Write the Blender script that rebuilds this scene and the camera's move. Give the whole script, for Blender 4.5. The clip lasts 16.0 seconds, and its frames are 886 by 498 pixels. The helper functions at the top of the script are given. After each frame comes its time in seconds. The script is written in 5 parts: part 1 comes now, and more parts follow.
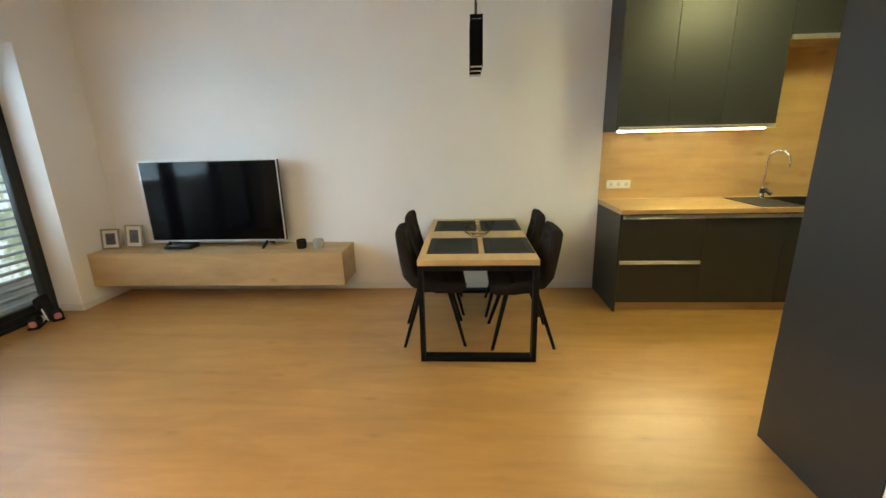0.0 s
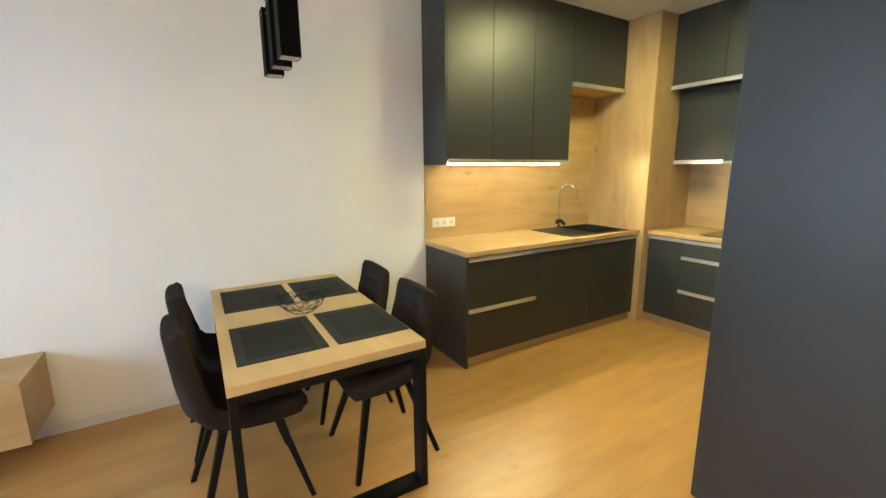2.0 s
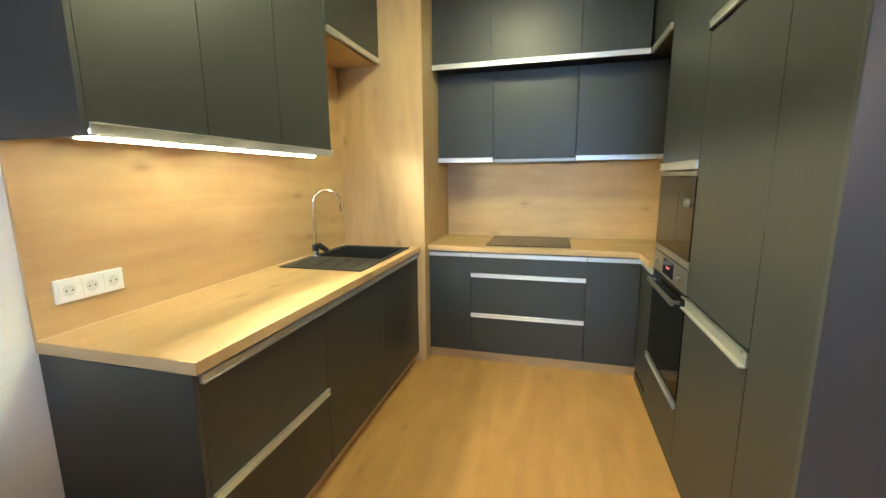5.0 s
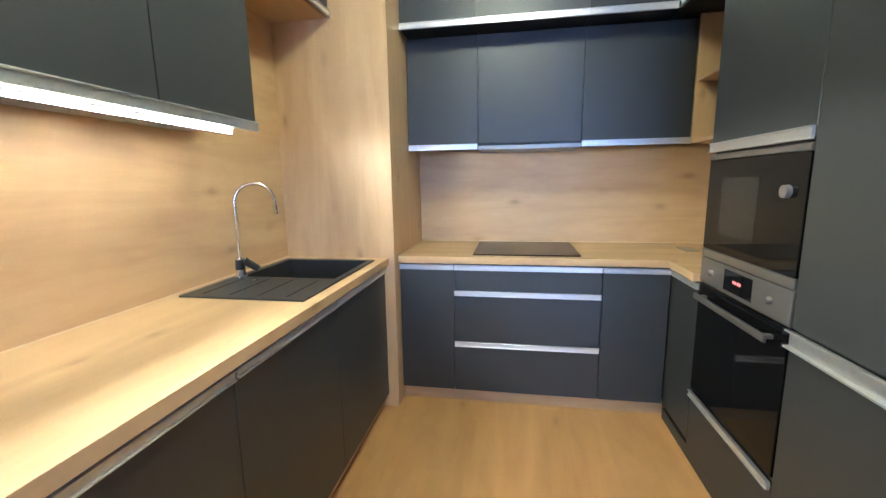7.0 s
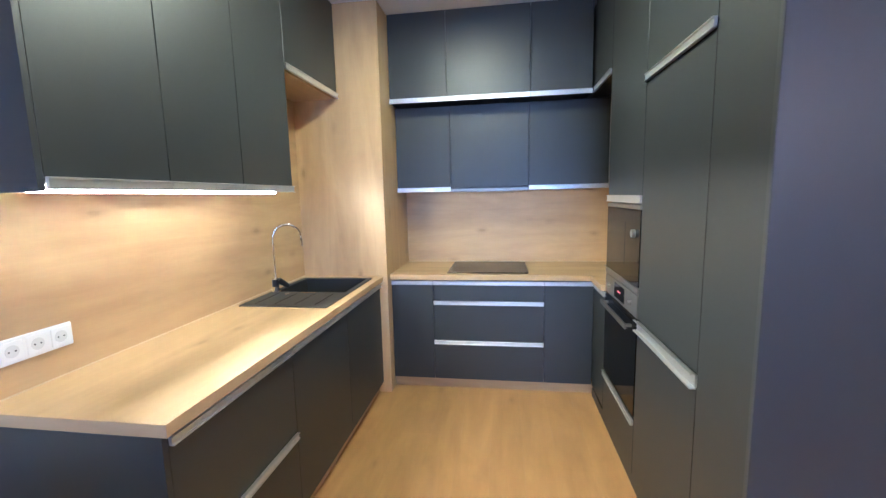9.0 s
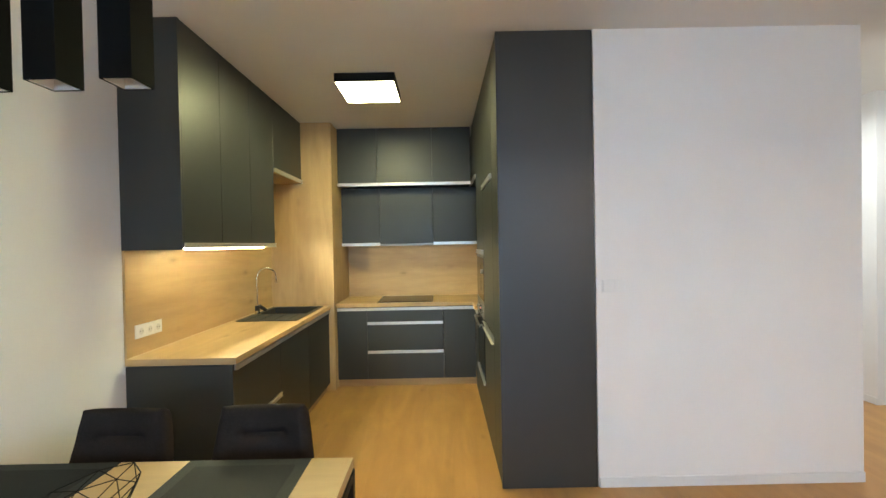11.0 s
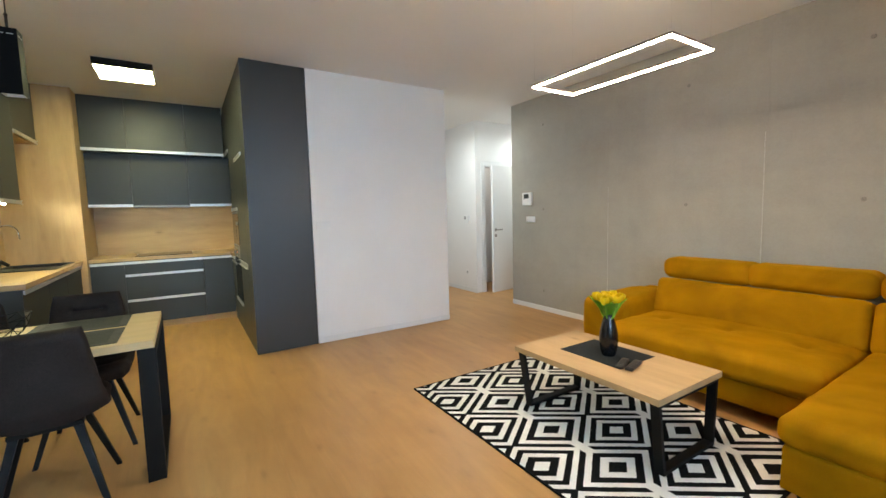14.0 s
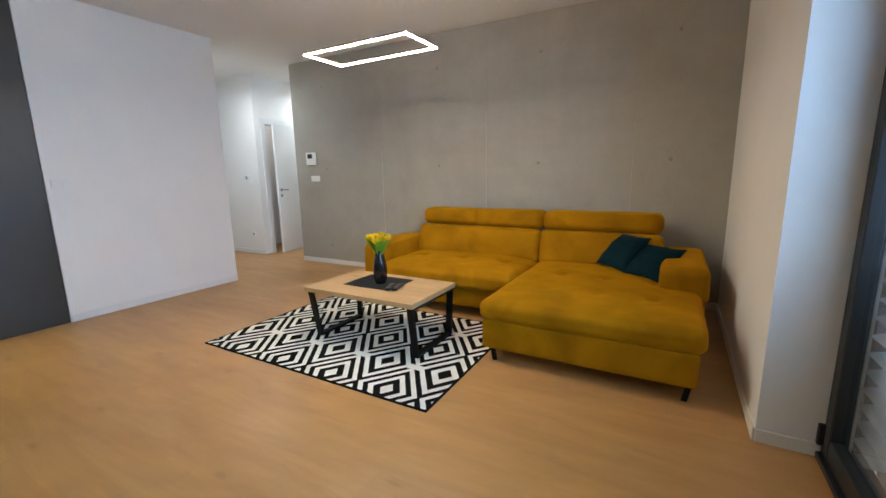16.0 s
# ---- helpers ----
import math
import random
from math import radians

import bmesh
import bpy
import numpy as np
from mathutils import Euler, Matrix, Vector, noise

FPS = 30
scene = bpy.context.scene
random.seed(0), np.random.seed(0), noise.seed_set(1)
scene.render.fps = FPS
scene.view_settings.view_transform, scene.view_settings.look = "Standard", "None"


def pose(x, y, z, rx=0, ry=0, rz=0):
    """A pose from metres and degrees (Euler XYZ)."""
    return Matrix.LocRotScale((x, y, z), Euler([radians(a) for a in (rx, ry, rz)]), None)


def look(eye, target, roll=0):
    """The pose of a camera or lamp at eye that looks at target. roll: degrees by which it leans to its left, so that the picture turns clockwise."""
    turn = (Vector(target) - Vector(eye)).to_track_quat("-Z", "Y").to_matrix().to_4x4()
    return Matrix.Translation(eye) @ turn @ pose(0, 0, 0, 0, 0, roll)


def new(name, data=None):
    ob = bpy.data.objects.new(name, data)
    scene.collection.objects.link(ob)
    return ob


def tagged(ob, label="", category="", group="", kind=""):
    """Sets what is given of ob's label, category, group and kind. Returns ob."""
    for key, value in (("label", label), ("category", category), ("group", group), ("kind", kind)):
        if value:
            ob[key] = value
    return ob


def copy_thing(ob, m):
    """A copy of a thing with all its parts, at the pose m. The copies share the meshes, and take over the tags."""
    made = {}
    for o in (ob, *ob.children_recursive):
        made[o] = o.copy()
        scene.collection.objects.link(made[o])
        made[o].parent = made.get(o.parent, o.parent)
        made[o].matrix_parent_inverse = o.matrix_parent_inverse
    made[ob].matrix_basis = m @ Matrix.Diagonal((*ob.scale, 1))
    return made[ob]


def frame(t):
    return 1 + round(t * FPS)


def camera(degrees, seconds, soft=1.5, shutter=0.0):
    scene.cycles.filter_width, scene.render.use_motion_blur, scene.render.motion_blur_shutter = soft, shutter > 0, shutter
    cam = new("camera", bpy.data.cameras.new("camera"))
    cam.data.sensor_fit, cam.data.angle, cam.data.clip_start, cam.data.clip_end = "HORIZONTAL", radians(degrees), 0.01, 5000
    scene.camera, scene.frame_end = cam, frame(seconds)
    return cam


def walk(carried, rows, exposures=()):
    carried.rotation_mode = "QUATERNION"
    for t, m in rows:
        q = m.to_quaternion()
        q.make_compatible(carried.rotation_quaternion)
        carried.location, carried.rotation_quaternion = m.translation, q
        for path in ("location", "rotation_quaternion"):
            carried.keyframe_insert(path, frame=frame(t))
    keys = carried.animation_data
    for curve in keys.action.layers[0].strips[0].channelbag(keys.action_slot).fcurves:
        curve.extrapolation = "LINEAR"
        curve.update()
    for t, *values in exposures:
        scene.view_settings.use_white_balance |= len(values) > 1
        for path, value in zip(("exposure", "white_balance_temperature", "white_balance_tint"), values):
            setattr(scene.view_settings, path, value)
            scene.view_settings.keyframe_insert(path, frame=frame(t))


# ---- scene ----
cam = camera(94.5, 16.0)
PATH = [
    (0, (1.019, -0.135, 1.522), (0.903, 1.792, 1.0), -1.4),
    (0.5, (0.876, 0.056, 1.537), (1.1, 1.989, 1.074), -1.1),
    (1, (0.78, 0.32, 1.533), (1.295, 2.208, 1.117), -1.0),
    (1.5, (0.711, 0.616, 1.511), (1.479, 2.423, 1.129), -0.7),
    (2, (0.667, 0.91, 1.503), (1.678, 2.593, 1.121), -0.4),
    (2.5, (0.657, 1.21, 1.463), (1.914, 2.727, 1.116), -0.5),
    (3, (0.698, 1.496, 1.465), (2.16, 2.815, 1.112), -0.6),
    (3.5, (0.818, 1.754, 1.442), (2.463, 2.84, 1.101), -0.5),
    (4, (1.028, 1.978, 1.472), (2.794, 2.846, 1.117), -0.4),
    (4.5, (1.213, 2.186, 1.469), (3.063, 2.861, 1.121), -0.3),
    (5, (1.444, 2.336, 1.419), (3.347, 2.849, 1.076), -0.5),
    (5.2, (1.567, 2.334, 1.42), (3.474, 2.829, 1.078), -0.1),
    (7.5, (2.11, 2.623, 1.332), (4.059, 2.93, 1.003), -1.2),
    (8, (1.977, 2.62, 1.403), (3.926, 2.92, 1.069), -1.2),
    (8.5, (1.704, 2.543, 1.466), (3.659, 2.84, 1.161), -1.3),
    (9, (1.394, 2.393, 1.505), (3.356, 2.682, 1.247), -1.3),
    (9.2, (1.264, 2.312, 1.518), (3.23, 2.598, 1.285), -1.5),
    (11.3, (-0.258, 2.099, 1.54), (1.74, 2.013, 1.548), -1.2),
    (11.5, (-0.401, 2.118, 1.525), (1.593, 1.964, 1.537), -1.2),
    (12, (-0.725, 2.124, 1.49), (1.247, 1.796, 1.501), -1.1),
    (12.5, (-1.034, 2.141, 1.44), (0.899, 1.63, 1.439), -1.3),
    (13, (-1.29, 2.197, 1.421), (0.588, 1.512, 1.379), -1.3),
    (13.5, (-1.551, 2.268, 1.384), (0.248, 1.4, 1.286), -1.5),
    (14, (-1.838, 2.274, 1.349), (-0.151, 1.214, 1.178), -1.5),
    (14.5, (-2.052, 2.309, 1.333), (-0.52, 1.046, 1.094), -1.5),
    (15, (-2.191, 2.415, 1.326), (-0.857, 0.955, 1.026), -1.3),
    (15.5, (-2.262, 2.54, 1.306), (-1.133, 0.924, 0.969), -1.1),
    (16, (-2.259, 2.581, 1.294), (-1.29, 0.87, 0.927), -1.1),
]
EXPOSURES = [
    (0.0, 0.05, 8200, 10), (0.5, 0.28, 8100, 12), (1.5, 0.43, 7750, 12), (2.5, 0.44, 7500, 12), (3.5, 0.43, 7000, 12), (5.0, 0.49, 6450, 15),
    (7.5, 0.49, 5100, 31), (9.0, 0.58, 5050, 31), (11.5, 0.0, 7400, 11), (12.5, -0.05, 7200, 11), (14.5, -0.04, 6900, 12), (15.5, -0.09, 6650, 14), (16.0, -0.26, 6550, 14),
]
walk(cam, [(t, look(eye, target, roll)) for t, eye, target, roll in PATH], EXPOSURES)

# ---- world and sky ----
world = bpy.data.worlds.new("sky")
scene.world = world
world.use_nodes = True
wn = world.node_tree.nodes
sky = wn.new("ShaderNodeTexSky")
sky.sky_type = "NISHITA"
sky.sun_disc = False
sky.sun_elevation, sky.sun_rotation = radians(12), radians(70)
world.node_tree.links.new(sky.outputs[0], wn["Background"].inputs[0])
wn["Background"].inputs[1].default_value = 0.10
sun_data = bpy.data.lights.new("sun", "SUN")
sun_data.energy, sun_data.angle, sun_data.color = 0.5, radians(12), (1.0, 0.95, 0.9)
sun = new("sun", sun_data)
sun.matrix_world = look((10, 4, 8), (0, 0, 0))

# ---- plan of the flat, metres ----
XW, YN, YS, ZC = -2.675, 3.918, -1.79, 2.855    # west, north, concrete wall; ceiling
XB = 2.51                                      # white wall face and end of the tall units
YB0, YB1 = -0.53, 1.144                        # the white wall's extent
XE = 5.038                                     # wall behind the hob
HX, HY = 3.66, -1.85                           # corner in the hall
WY0, WY1, WZ = 0.32, 3.335, 2.36                # window opening in the west wall


def area(name, loc, sx, sy, watts, colour, target):
    d = bpy.data.lights.new(name, "AREA")
    d.shape, d.size, d.size_y, d.energy, d.color = "RECTANGLE", sx, sy, watts, colour
    o = new(name, d)
    o.matrix_world = look(loc, target)
    return o


area("sky_window_light", (XW - 0.56, (WY0 + WY1) / 2, 1.85), 2.9, 1.7, 185, (0.40, 0.67, 1.0), (0, (WY0 + WY1) / 2, 1.0))
area("hall_light", (3.3, -1.1, 2.68), 0.5, 0.5, 21, (0.84, 0.96, 1.0), (3.3, -1.1, 0))
area("corridor_light", (3.2, -2.9, 2.68), 0.4, 0.4, 13, (0.84, 0.96, 1.0), (3.2, -2.9, 0))
# unseen lamp, added to brighten the gap beside the ajar door
area("door_gap_fill_light", (4.05, -2.7, 2.7), 0.3, 0.3, 4, (1.0, 0.97, 0.93), (4.05, -2.7, 0))


# ---- materials ----
def material(name, colour, rough=0.5, metal=0.0, spec=0.5):
    m = bpy.data.materials.new(name)
    m.use_nodes = True
    b = m.node_tree.nodes["Principled BSDF"]
    b.inputs["Base Color"].default_value = (*colour, 1)
    b.inputs["Roughness"].default_value = rough
    b.inputs["Metallic"].default_value = metal
    b.inputs["Specular IOR Level"].default_value = spec
    return m


def tree(m):
    return m.node_tree.nodes, m.node_tree.links, m.node_tree.nodes["Principled BSDF"]


def coords(m, scale, kind="pos", rot=(0, 0, 0)):
    n, l, b = tree(m)
    mp = n.new("ShaderNodeMapping")
    mp.inputs["Scale"].default_value = scale
    mp.inputs["Rotation"].default_value = rot
    if kind == "pos":
        g = n.new("ShaderNodeNewGeometry")
        l.new(g.outputs["Position"], mp.inputs[0])
    else:
        g = n.new("ShaderNodeTexCoord")
        l.new(g.outputs["Object"], mp.inputs[0])
    return mp.outputs[0]


def noise_tex(m, vec, scale, detail=4, rough=0.55, dist=0.0):
    n, l, b = tree(m)
    t = n.new("ShaderNodeTexNoise")
    t.inputs["Scale"].default_value, t.inputs["Detail"].default_value = scale, detail
    t.inputs["Roughness"].default_value, t.inputs["Distortion"].default_value = rough, dist
    l.new(vec, t.inputs["Vector"])
    return t.outputs[0]


def ramp(m, fac, stops):
    n, l, b = tree(m)
    r = n.new("ShaderNodeValToRGB")
    e = r.color_ramp.elements
    while len(e) < len(stops):
        e.new(0.5)
    for el, (p, c) in zip(e, stops):
        el.position, el.color = p, (*c, 1)
    l.new(fac, r.inputs[0])
    return r.outputs[0]


def mix(m, fac, a, b_, mode="MIX"):
    n, l, b = tree(m)
    x = n.new("ShaderNodeMix")
    x.data_type, x.blend_type = "RGBA", mode
    for sock, v in ((x.inputs[0], fac), (x.inputs[6], a), (x.inputs[7], b_)):
        if isinstance(v, (int, float)):
            sock.default_value = v
        elif isinstance(v, tuple):
            sock.default_value = (*v, 1)
        else:
            l.new(v, sock)
    return x.outputs[2]


def math_node(m, op, a, b_=0.0, c=0.0):
    n, l, b = tree(m)
    x = n.new("ShaderNodeMath")
    x.operation = op
    for sock, v in zip(x.inputs, (a, b_, c)):
        if isinstance(v, (int, float)):
            sock.default_value = v
        else:
            l.new(v, sock)
    return x.outputs[0]


def bump(m, height, strength=0.2, dist=0.002):
    n, l, b = tree(m)
    x = n.new("ShaderNodeBump")
    x.inputs["Strength"].default_value, x.inputs["Distance"].default_value = strength, dist
    l.new(height, x.inputs["Height"])
    l.new(x.outputs[0], b.inputs["Normal"])


def base(m, colour):
    n, l, b = tree(m)
    l.new(colour, b.inputs["Base Color"])


def rough(m, fac, lo, hi):
    n, l, b = tree(m)
    r = n.new("ShaderNodeMapRange")
    r.inputs["To Min"].default_value, r.inputs["To Max"].default_value = lo, hi
    l.new(fac, r.inputs[0])
    l.new(r.outputs[0], b.inputs["Roughness"])


def object_random(m):
    n, l, b = tree(m)
    return n.new("ShaderNodeObjectInfo").outputs["Random"]


def wood(name, axis, pale, dark, knots=0.5, gloss=(0.38, 0.52), shift=False, cloudy=0.65):
    """Oak decor with its grain along an axis (0 x, 1 y, 2 z)."""
    m = material(name, pale)
    sc = [14.0, 14.0, 14.0]
    sc[axis] = 1.1
    v = coords(m, sc)
    if shift:
        n, l, b = tree(m)
        add = n.new("ShaderNodeVectorMath")
        add.operation = "MULTIPLY_ADD"
        comb = n.new("ShaderNodeCombineXYZ")
        r = object_random(m)
        for k in range(3):
            l.new(r, comb.inputs[k])
        l.new(comb.outputs[0], add.inputs[0])
        add.inputs[1].default_value = (37.0, 53.0, 71.0)
        l.new(v, add.inputs[2])
        v = add.outputs[0]
    fine = noise_tex(m, v, 3.0, 8, 0.62, 0.6)
    sc2 = [3.2, 3.2, 3.2]
    sc2[axis] = 0.45
    v2 = coords(m, sc2)
    broad = noise_tex(m, v2, 1.6, 4, 0.55, 1.6)
    mid = tuple((p + d) / 2 for p, d in zip(pale, dark))
    c = ramp(m, fine, [(0.2, tuple(0.6 * d + 0.4 * k for d, k in zip(dark, mid))), (0.5, mid), (0.8, pale)])
    light = tuple(min(1, p * 1.12) for p in pale)
    c2 = ramp(m, broad, [(0.3, mid), (0.62, light)])
    c = mix(m, 0.62, c, c2)
    cloud = noise_tex(m, coords(m, [0.6 if k == axis else 1.5 for k in range(3)]), 2.6, 4, 0.6, 0.8)
    c = mix(m, cloudy, c, ramp(m, cloud, [(0.30, (0.87, 0.85, 0.82)), (0.5, (0.98, 0.98, 0.98)), (0.68, (1.08, 1.085, 1.10))]), "MULTIPLY")
    # sparse knots, drawn out along the grain
    n, l, b = tree(m)
    vo = n.new("ShaderNodeTexVoronoi")
    vo.inputs["Scale"].default_value = 1.0
    l.new(coords(m, [2.6 if k == axis else 5.5 for k in range(3)]), vo.inputs["Vector"])
    wob = math_node(m, "MULTIPLY_ADD", fine, 0.10, -0.05)
    kd = math_node(m, "ADD", vo.outputs["Distance"], wob)
    kf = ramp(m, kd, [(0.05, (knots, knots, knots)), (0.09, (knots * 0.45,) * 3), (0.19, (0, 0, 0))])
    c = mix(m, kf, c, tuple(d * 0.55 for d in dark))
    if shift:
        r = object_random(m)
        c = mix(m, 1.0, c, ramp(m, r, [(0.0, (0.965, 0.96, 0.955)), (1.0, (1.035, 1.035, 1.03))]), "MULTIPLY")
    base(m, c)
    rough(m, fine, *gloss)
    bump(m, fine, 0.12, 0.001)
    return m


M = {}
OAK_P, OAK_D = (0.535, 0.355, 0.178), (0.40, 0.248, 0.110)
M["oak_x"] = wood("oak_along_x", 0, OAK_P, OAK_D)
M["oak_y"] = wood("oak_along_y", 1, OAK_P, OAK_D)
M["oak_z"] = wood("oak_upright", 2, OAK_P, OAK_D)
M["oak_table"] = wood("oak_table_board", 1, (0.61, 0.425, 0.205), (0.47, 0.31, 0.145))
M["plank"] = wood("oak_floor_plank", 0, (0.485, 0.260, 0.090), (0.37, 0.187, 0.058), 0.3, (0.30, 0.44), True, 0.75)
M["joint"] = material("floor_joint", (0.27, 0.145, 0.055), 0.8)


def plain(name, colour, r, metal=0.0, grain=60.0, amount=0.06, bumpy=0.05, spec=0.5, stains=0.05):
    m = material(name, colour, r, metal, spec)
    v = coords(m, (1, 1, 1), "obj")
    a = noise_tex(m, v, grain, 5)
    b_ = noise_tex(m, v, 1.7, 3)
    lo, hi = tuple(c * (1 - amount) for c in colour), tuple(min(1, c * (1 + amount)) for c in colour)
    c = ramp(m, a, [(0.3, lo), (0.7, hi)])
    s = 1 - stains
    c = mix(m, 1.0, c, ramp(m, b_, [(0.35, (s, s, s)), (0.65, (1, 1, 1))]), "MULTIPLY")
    base(m, c)
    rough(m, a, max(0.02, r - 0.06), min(1, r + 0.06))
    if bumpy:
        bump(m, a, bumpy, 0.001)
    return m


M["paint"] = plain("white_wall_paint", (0.86, 0.85, 0.835), 0.75, grain=260, amount=0.015, bumpy=0.12, stains=0.03)
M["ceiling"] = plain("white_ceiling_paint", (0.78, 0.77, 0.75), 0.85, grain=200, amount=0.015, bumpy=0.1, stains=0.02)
M["skirting"] = plain("white_skirting", (0.8, 0.8, 0.79), 0.4, amount=0.01, bumpy=0)
M["anthracite"] = plain("anthracite_matt_laminate", (0.0255, 0.0285, 0.0285), 0.44, grain=420, amount=0.07, bumpy=0.08, spec=0.7, stains=0.06)
# paler than the panel: light caught on its front edge, put into the colour
M["edge_band"] = plain("anthracite_lit_edge", (0.055, 0.056, 0.06), 0.35, grain=200, amount=0.05, bumpy=0)
M["alu"] = plain("brushed_aluminium", (0.76, 0.76, 0.75), 0.36, 0.9, grain=90, amount=0.04, bumpy=0.03)
M["steel"] = plain("brushed_steel", (0.30, 0.28, 0.255), 0.36, 0.85, grain=40, amount=0.015, bumpy=0)
M["chrome"] = material("chrome", (0.85, 0.85, 0.86), 0.06, 1.0)
M["black_glass"] = material("black_glass", (0.004, 0.004, 0.0045), 0.05, spec=0.2)
M["black_metal"] = plain("black_powder_coat", (0.0055, 0.005, 0.005), 0.55, grain=300, amount=0.1, bumpy=0.06, spec=0.2)
M["pendant_black"] = plain("black_pendant_lacquer", (0.0035, 0.0035, 0.0037), 0.6, grain=300, amount=0.15, bumpy=0.06, spec=0.08)
M["black_plastic"] = plain("black_plastic", (0.012, 0.012, 0.013), 0.35, grain=200, amount=0.1, bumpy=0.02)
M["granite"] = plain("black_granite_composite", (0.018, 0.020, 0.023), 0.5, grain=700, amount=0.5, bumpy=0.12)
M["white_plastic"] = plain("white_plastic", (0.85, 0.85, 0.84), 0.3, grain=50, amount=0.01, bumpy=0)
M["pale_seal"] = plain("pale_oak_sealing_profile", (0.66, 0.50, 0.31), 0.35, grain=50, amount=0.03, bumpy=0)
M["grey_plastic"] = plain("grey_plastic", (0.3, 0.3, 0.3), 0.4, grain=50, amount=0.02, bumpy=0)
# near-black, painted for the shade inside grooves and holes
M["dark_gap"] = material("dark_gap", (0.01, 0.01, 0.01), 0.9)


def emitter(name, colour, strength):
    m = bpy.data.materials.new(name)
    m.use_nodes = True
    n, l, b = tree(m)
    b.inputs["Base Color"].default_value = (0.8, 0.8, 0.8, 1)
    b.inputs["Emission Color"].default_value = (*colour, 1)
    b.inputs["Emission Strength"].default_value = strength
    return m


M["led_strip"] = emitter("led_strip_glow", (0.97, 0.975, 0.60), 1120.0)
M["led_frame"] = emitter("led_frame_glow", (1.0, 0.85, 0.66), 290.0)
M["led_panel"] = emitter("ceiling_lamp_glow", (0.925, 0.975, 0.53), 56.5)


def concrete_material():
    m = material("raw_concrete", (0.36, 0.345, 0.315), 0.8)
    v = coords(m, (1, 1, 1))
    big = noise_tex(m, v, 0.8, 5, 0.6, 0.5)
    mid = noise_tex(m, v, 5.0, 5, 0.6, 0.3)
    fine = noise_tex(m, v, 60, 6, 0.65)
    band = noise_tex(m, coords(m, (0.25, 0.25, 3.0)), 1.2, 3)
    streak = noise_tex(m, coords(m, (5.0, 5.0, 0.3)), 1.5, 4)
    c = ramp(m, big, [(0.3, (0.31, 0.292, 0.25)), (0.7, (0.445, 0.422, 0.37))])
    c = mix(m, 0.2, c, ramp(m, band, [(0.35, (0.28, 0.262, 0.222)), (0.65, (0.43, 0.406, 0.348))]))
    c = mix(m, 0.12, c, ramp(m, streak, [(0.3, (0.29, 0.272, 0.23)), (0.7, (0.42, 0.397, 0.34))]))
    c = mix(m, 0.2, c, ramp(m, mid, [(0.3, (0.28, 0.262, 0.222)), (0.7, (0.43, 0.406, 0.348))]))
    c = mix(m, 0.12, c, ramp(m, fine, [(0.3, (0.24, 0.225, 0.19)), (0.7, (0.46, 0.435, 0.375))]))
    base(m, c)
    bump(m, fine, 0.12, 0.0015)
    return m


M["concrete"] = concrete_material()
M["seam_cement"] = plain("pale_cement_seam", (0.49, 0.465, 0.415), 0.85, grain=90, amount=0.2, bumpy=0.3)
M["plug"] = plain("cement_plug", (0.28, 0.262, 0.23), 0.9, grain=150, amount=0.25, bumpy=0.3)


# ---- mesh helpers ----
ORIGIN = {}
GRID = {"kitchen": False}


def site(p):
    """Stretches the kitchen's first coordinates, axis by axis, to fit the camera's view."""
    z = p.z * 1.0167 if p.z < 0.9 else 0.915 + (p.z - 0.9) * 0.9923
    return Vector((2.297 + (p.x - 2.36) * 0.975, 3.284 + (p.y - 3.32) * 0.98, z))


def settle(bm):
    if GRID["kitchen"]:
        for v in bm.verts:
            v.co = site(v.co)


def cube(bm, x0, x1, y0, y1, z0, z1, bevel=0.0, seg=2):
    """A box, with its edges rounded where bevel is given."""
    r = bmesh.ops.create_cube(bm, size=1.0)
    m = Matrix.Translation(((x0 + x1) / 2, (y0 + y1) / 2, (z0 + z1) / 2)) @ Matrix.Diagonal((abs(x1 - x0), abs(y1 - y0), abs(z1 - z0), 1))
    bmesh.ops.transform(bm, matrix=m, verts=r["verts"])
    if bevel:
        vs = set(r["verts"])
        es = [e for e in bm.edges if e.verts[0] in vs and e.verts[1] in vs]
        bmesh.ops.bevel(bm, geom=es, offset=bevel, segments=seg, affect="EDGES", profile=0.5)
    return bm


def box(x0, x1, y0, y1, z0, z1, bevel=0.0, seg=2):
    return cube(bmesh.new(), x0, x1, y0, y1, z0, z1, bevel, seg)


def rod(bm, a, b, r0, r1=None, n=12):
    """A round bar from a to b."""
    a, b = Vector(a), Vector(b)
    d = b - a
    m = Matrix.Translation((a + b) / 2) @ d.to_track_quat("Z", "Y").to_matrix().to_4x4()
    bmesh.ops.create_cone(bm, cap_ends=True, segments=n, radius1=r0, radius2=r0 if r1 is None else r1, depth=d.length, matrix=m)
    return bm


def bar(bm, a, b, w, d, side=(0, 1, 0)):
    """A flat bar of section w x d from a to b."""
    a, b = Vector(a), Vector(b)
    z = (b - a).normalized()
    y = Vector(side)
    y = (y - z * y.dot(z)).normalized()
    x = y.cross(z)
    vs = []
    for p in (a, b):
        for sx, sy in ((-1, -1), (1, -1), (1, 1), (-1, 1)):
            vs.append(bm.verts.new(p + x * sx * w / 2 + y * sy * d / 2))
    for f in ((3, 2, 1, 0), (4, 5, 6, 7), (0, 1, 5, 4), (1, 2, 6, 5), (2, 3, 7, 6), (3, 0, 4, 7)):
        bm.faces.new([vs[i] for i in f])
    return bm


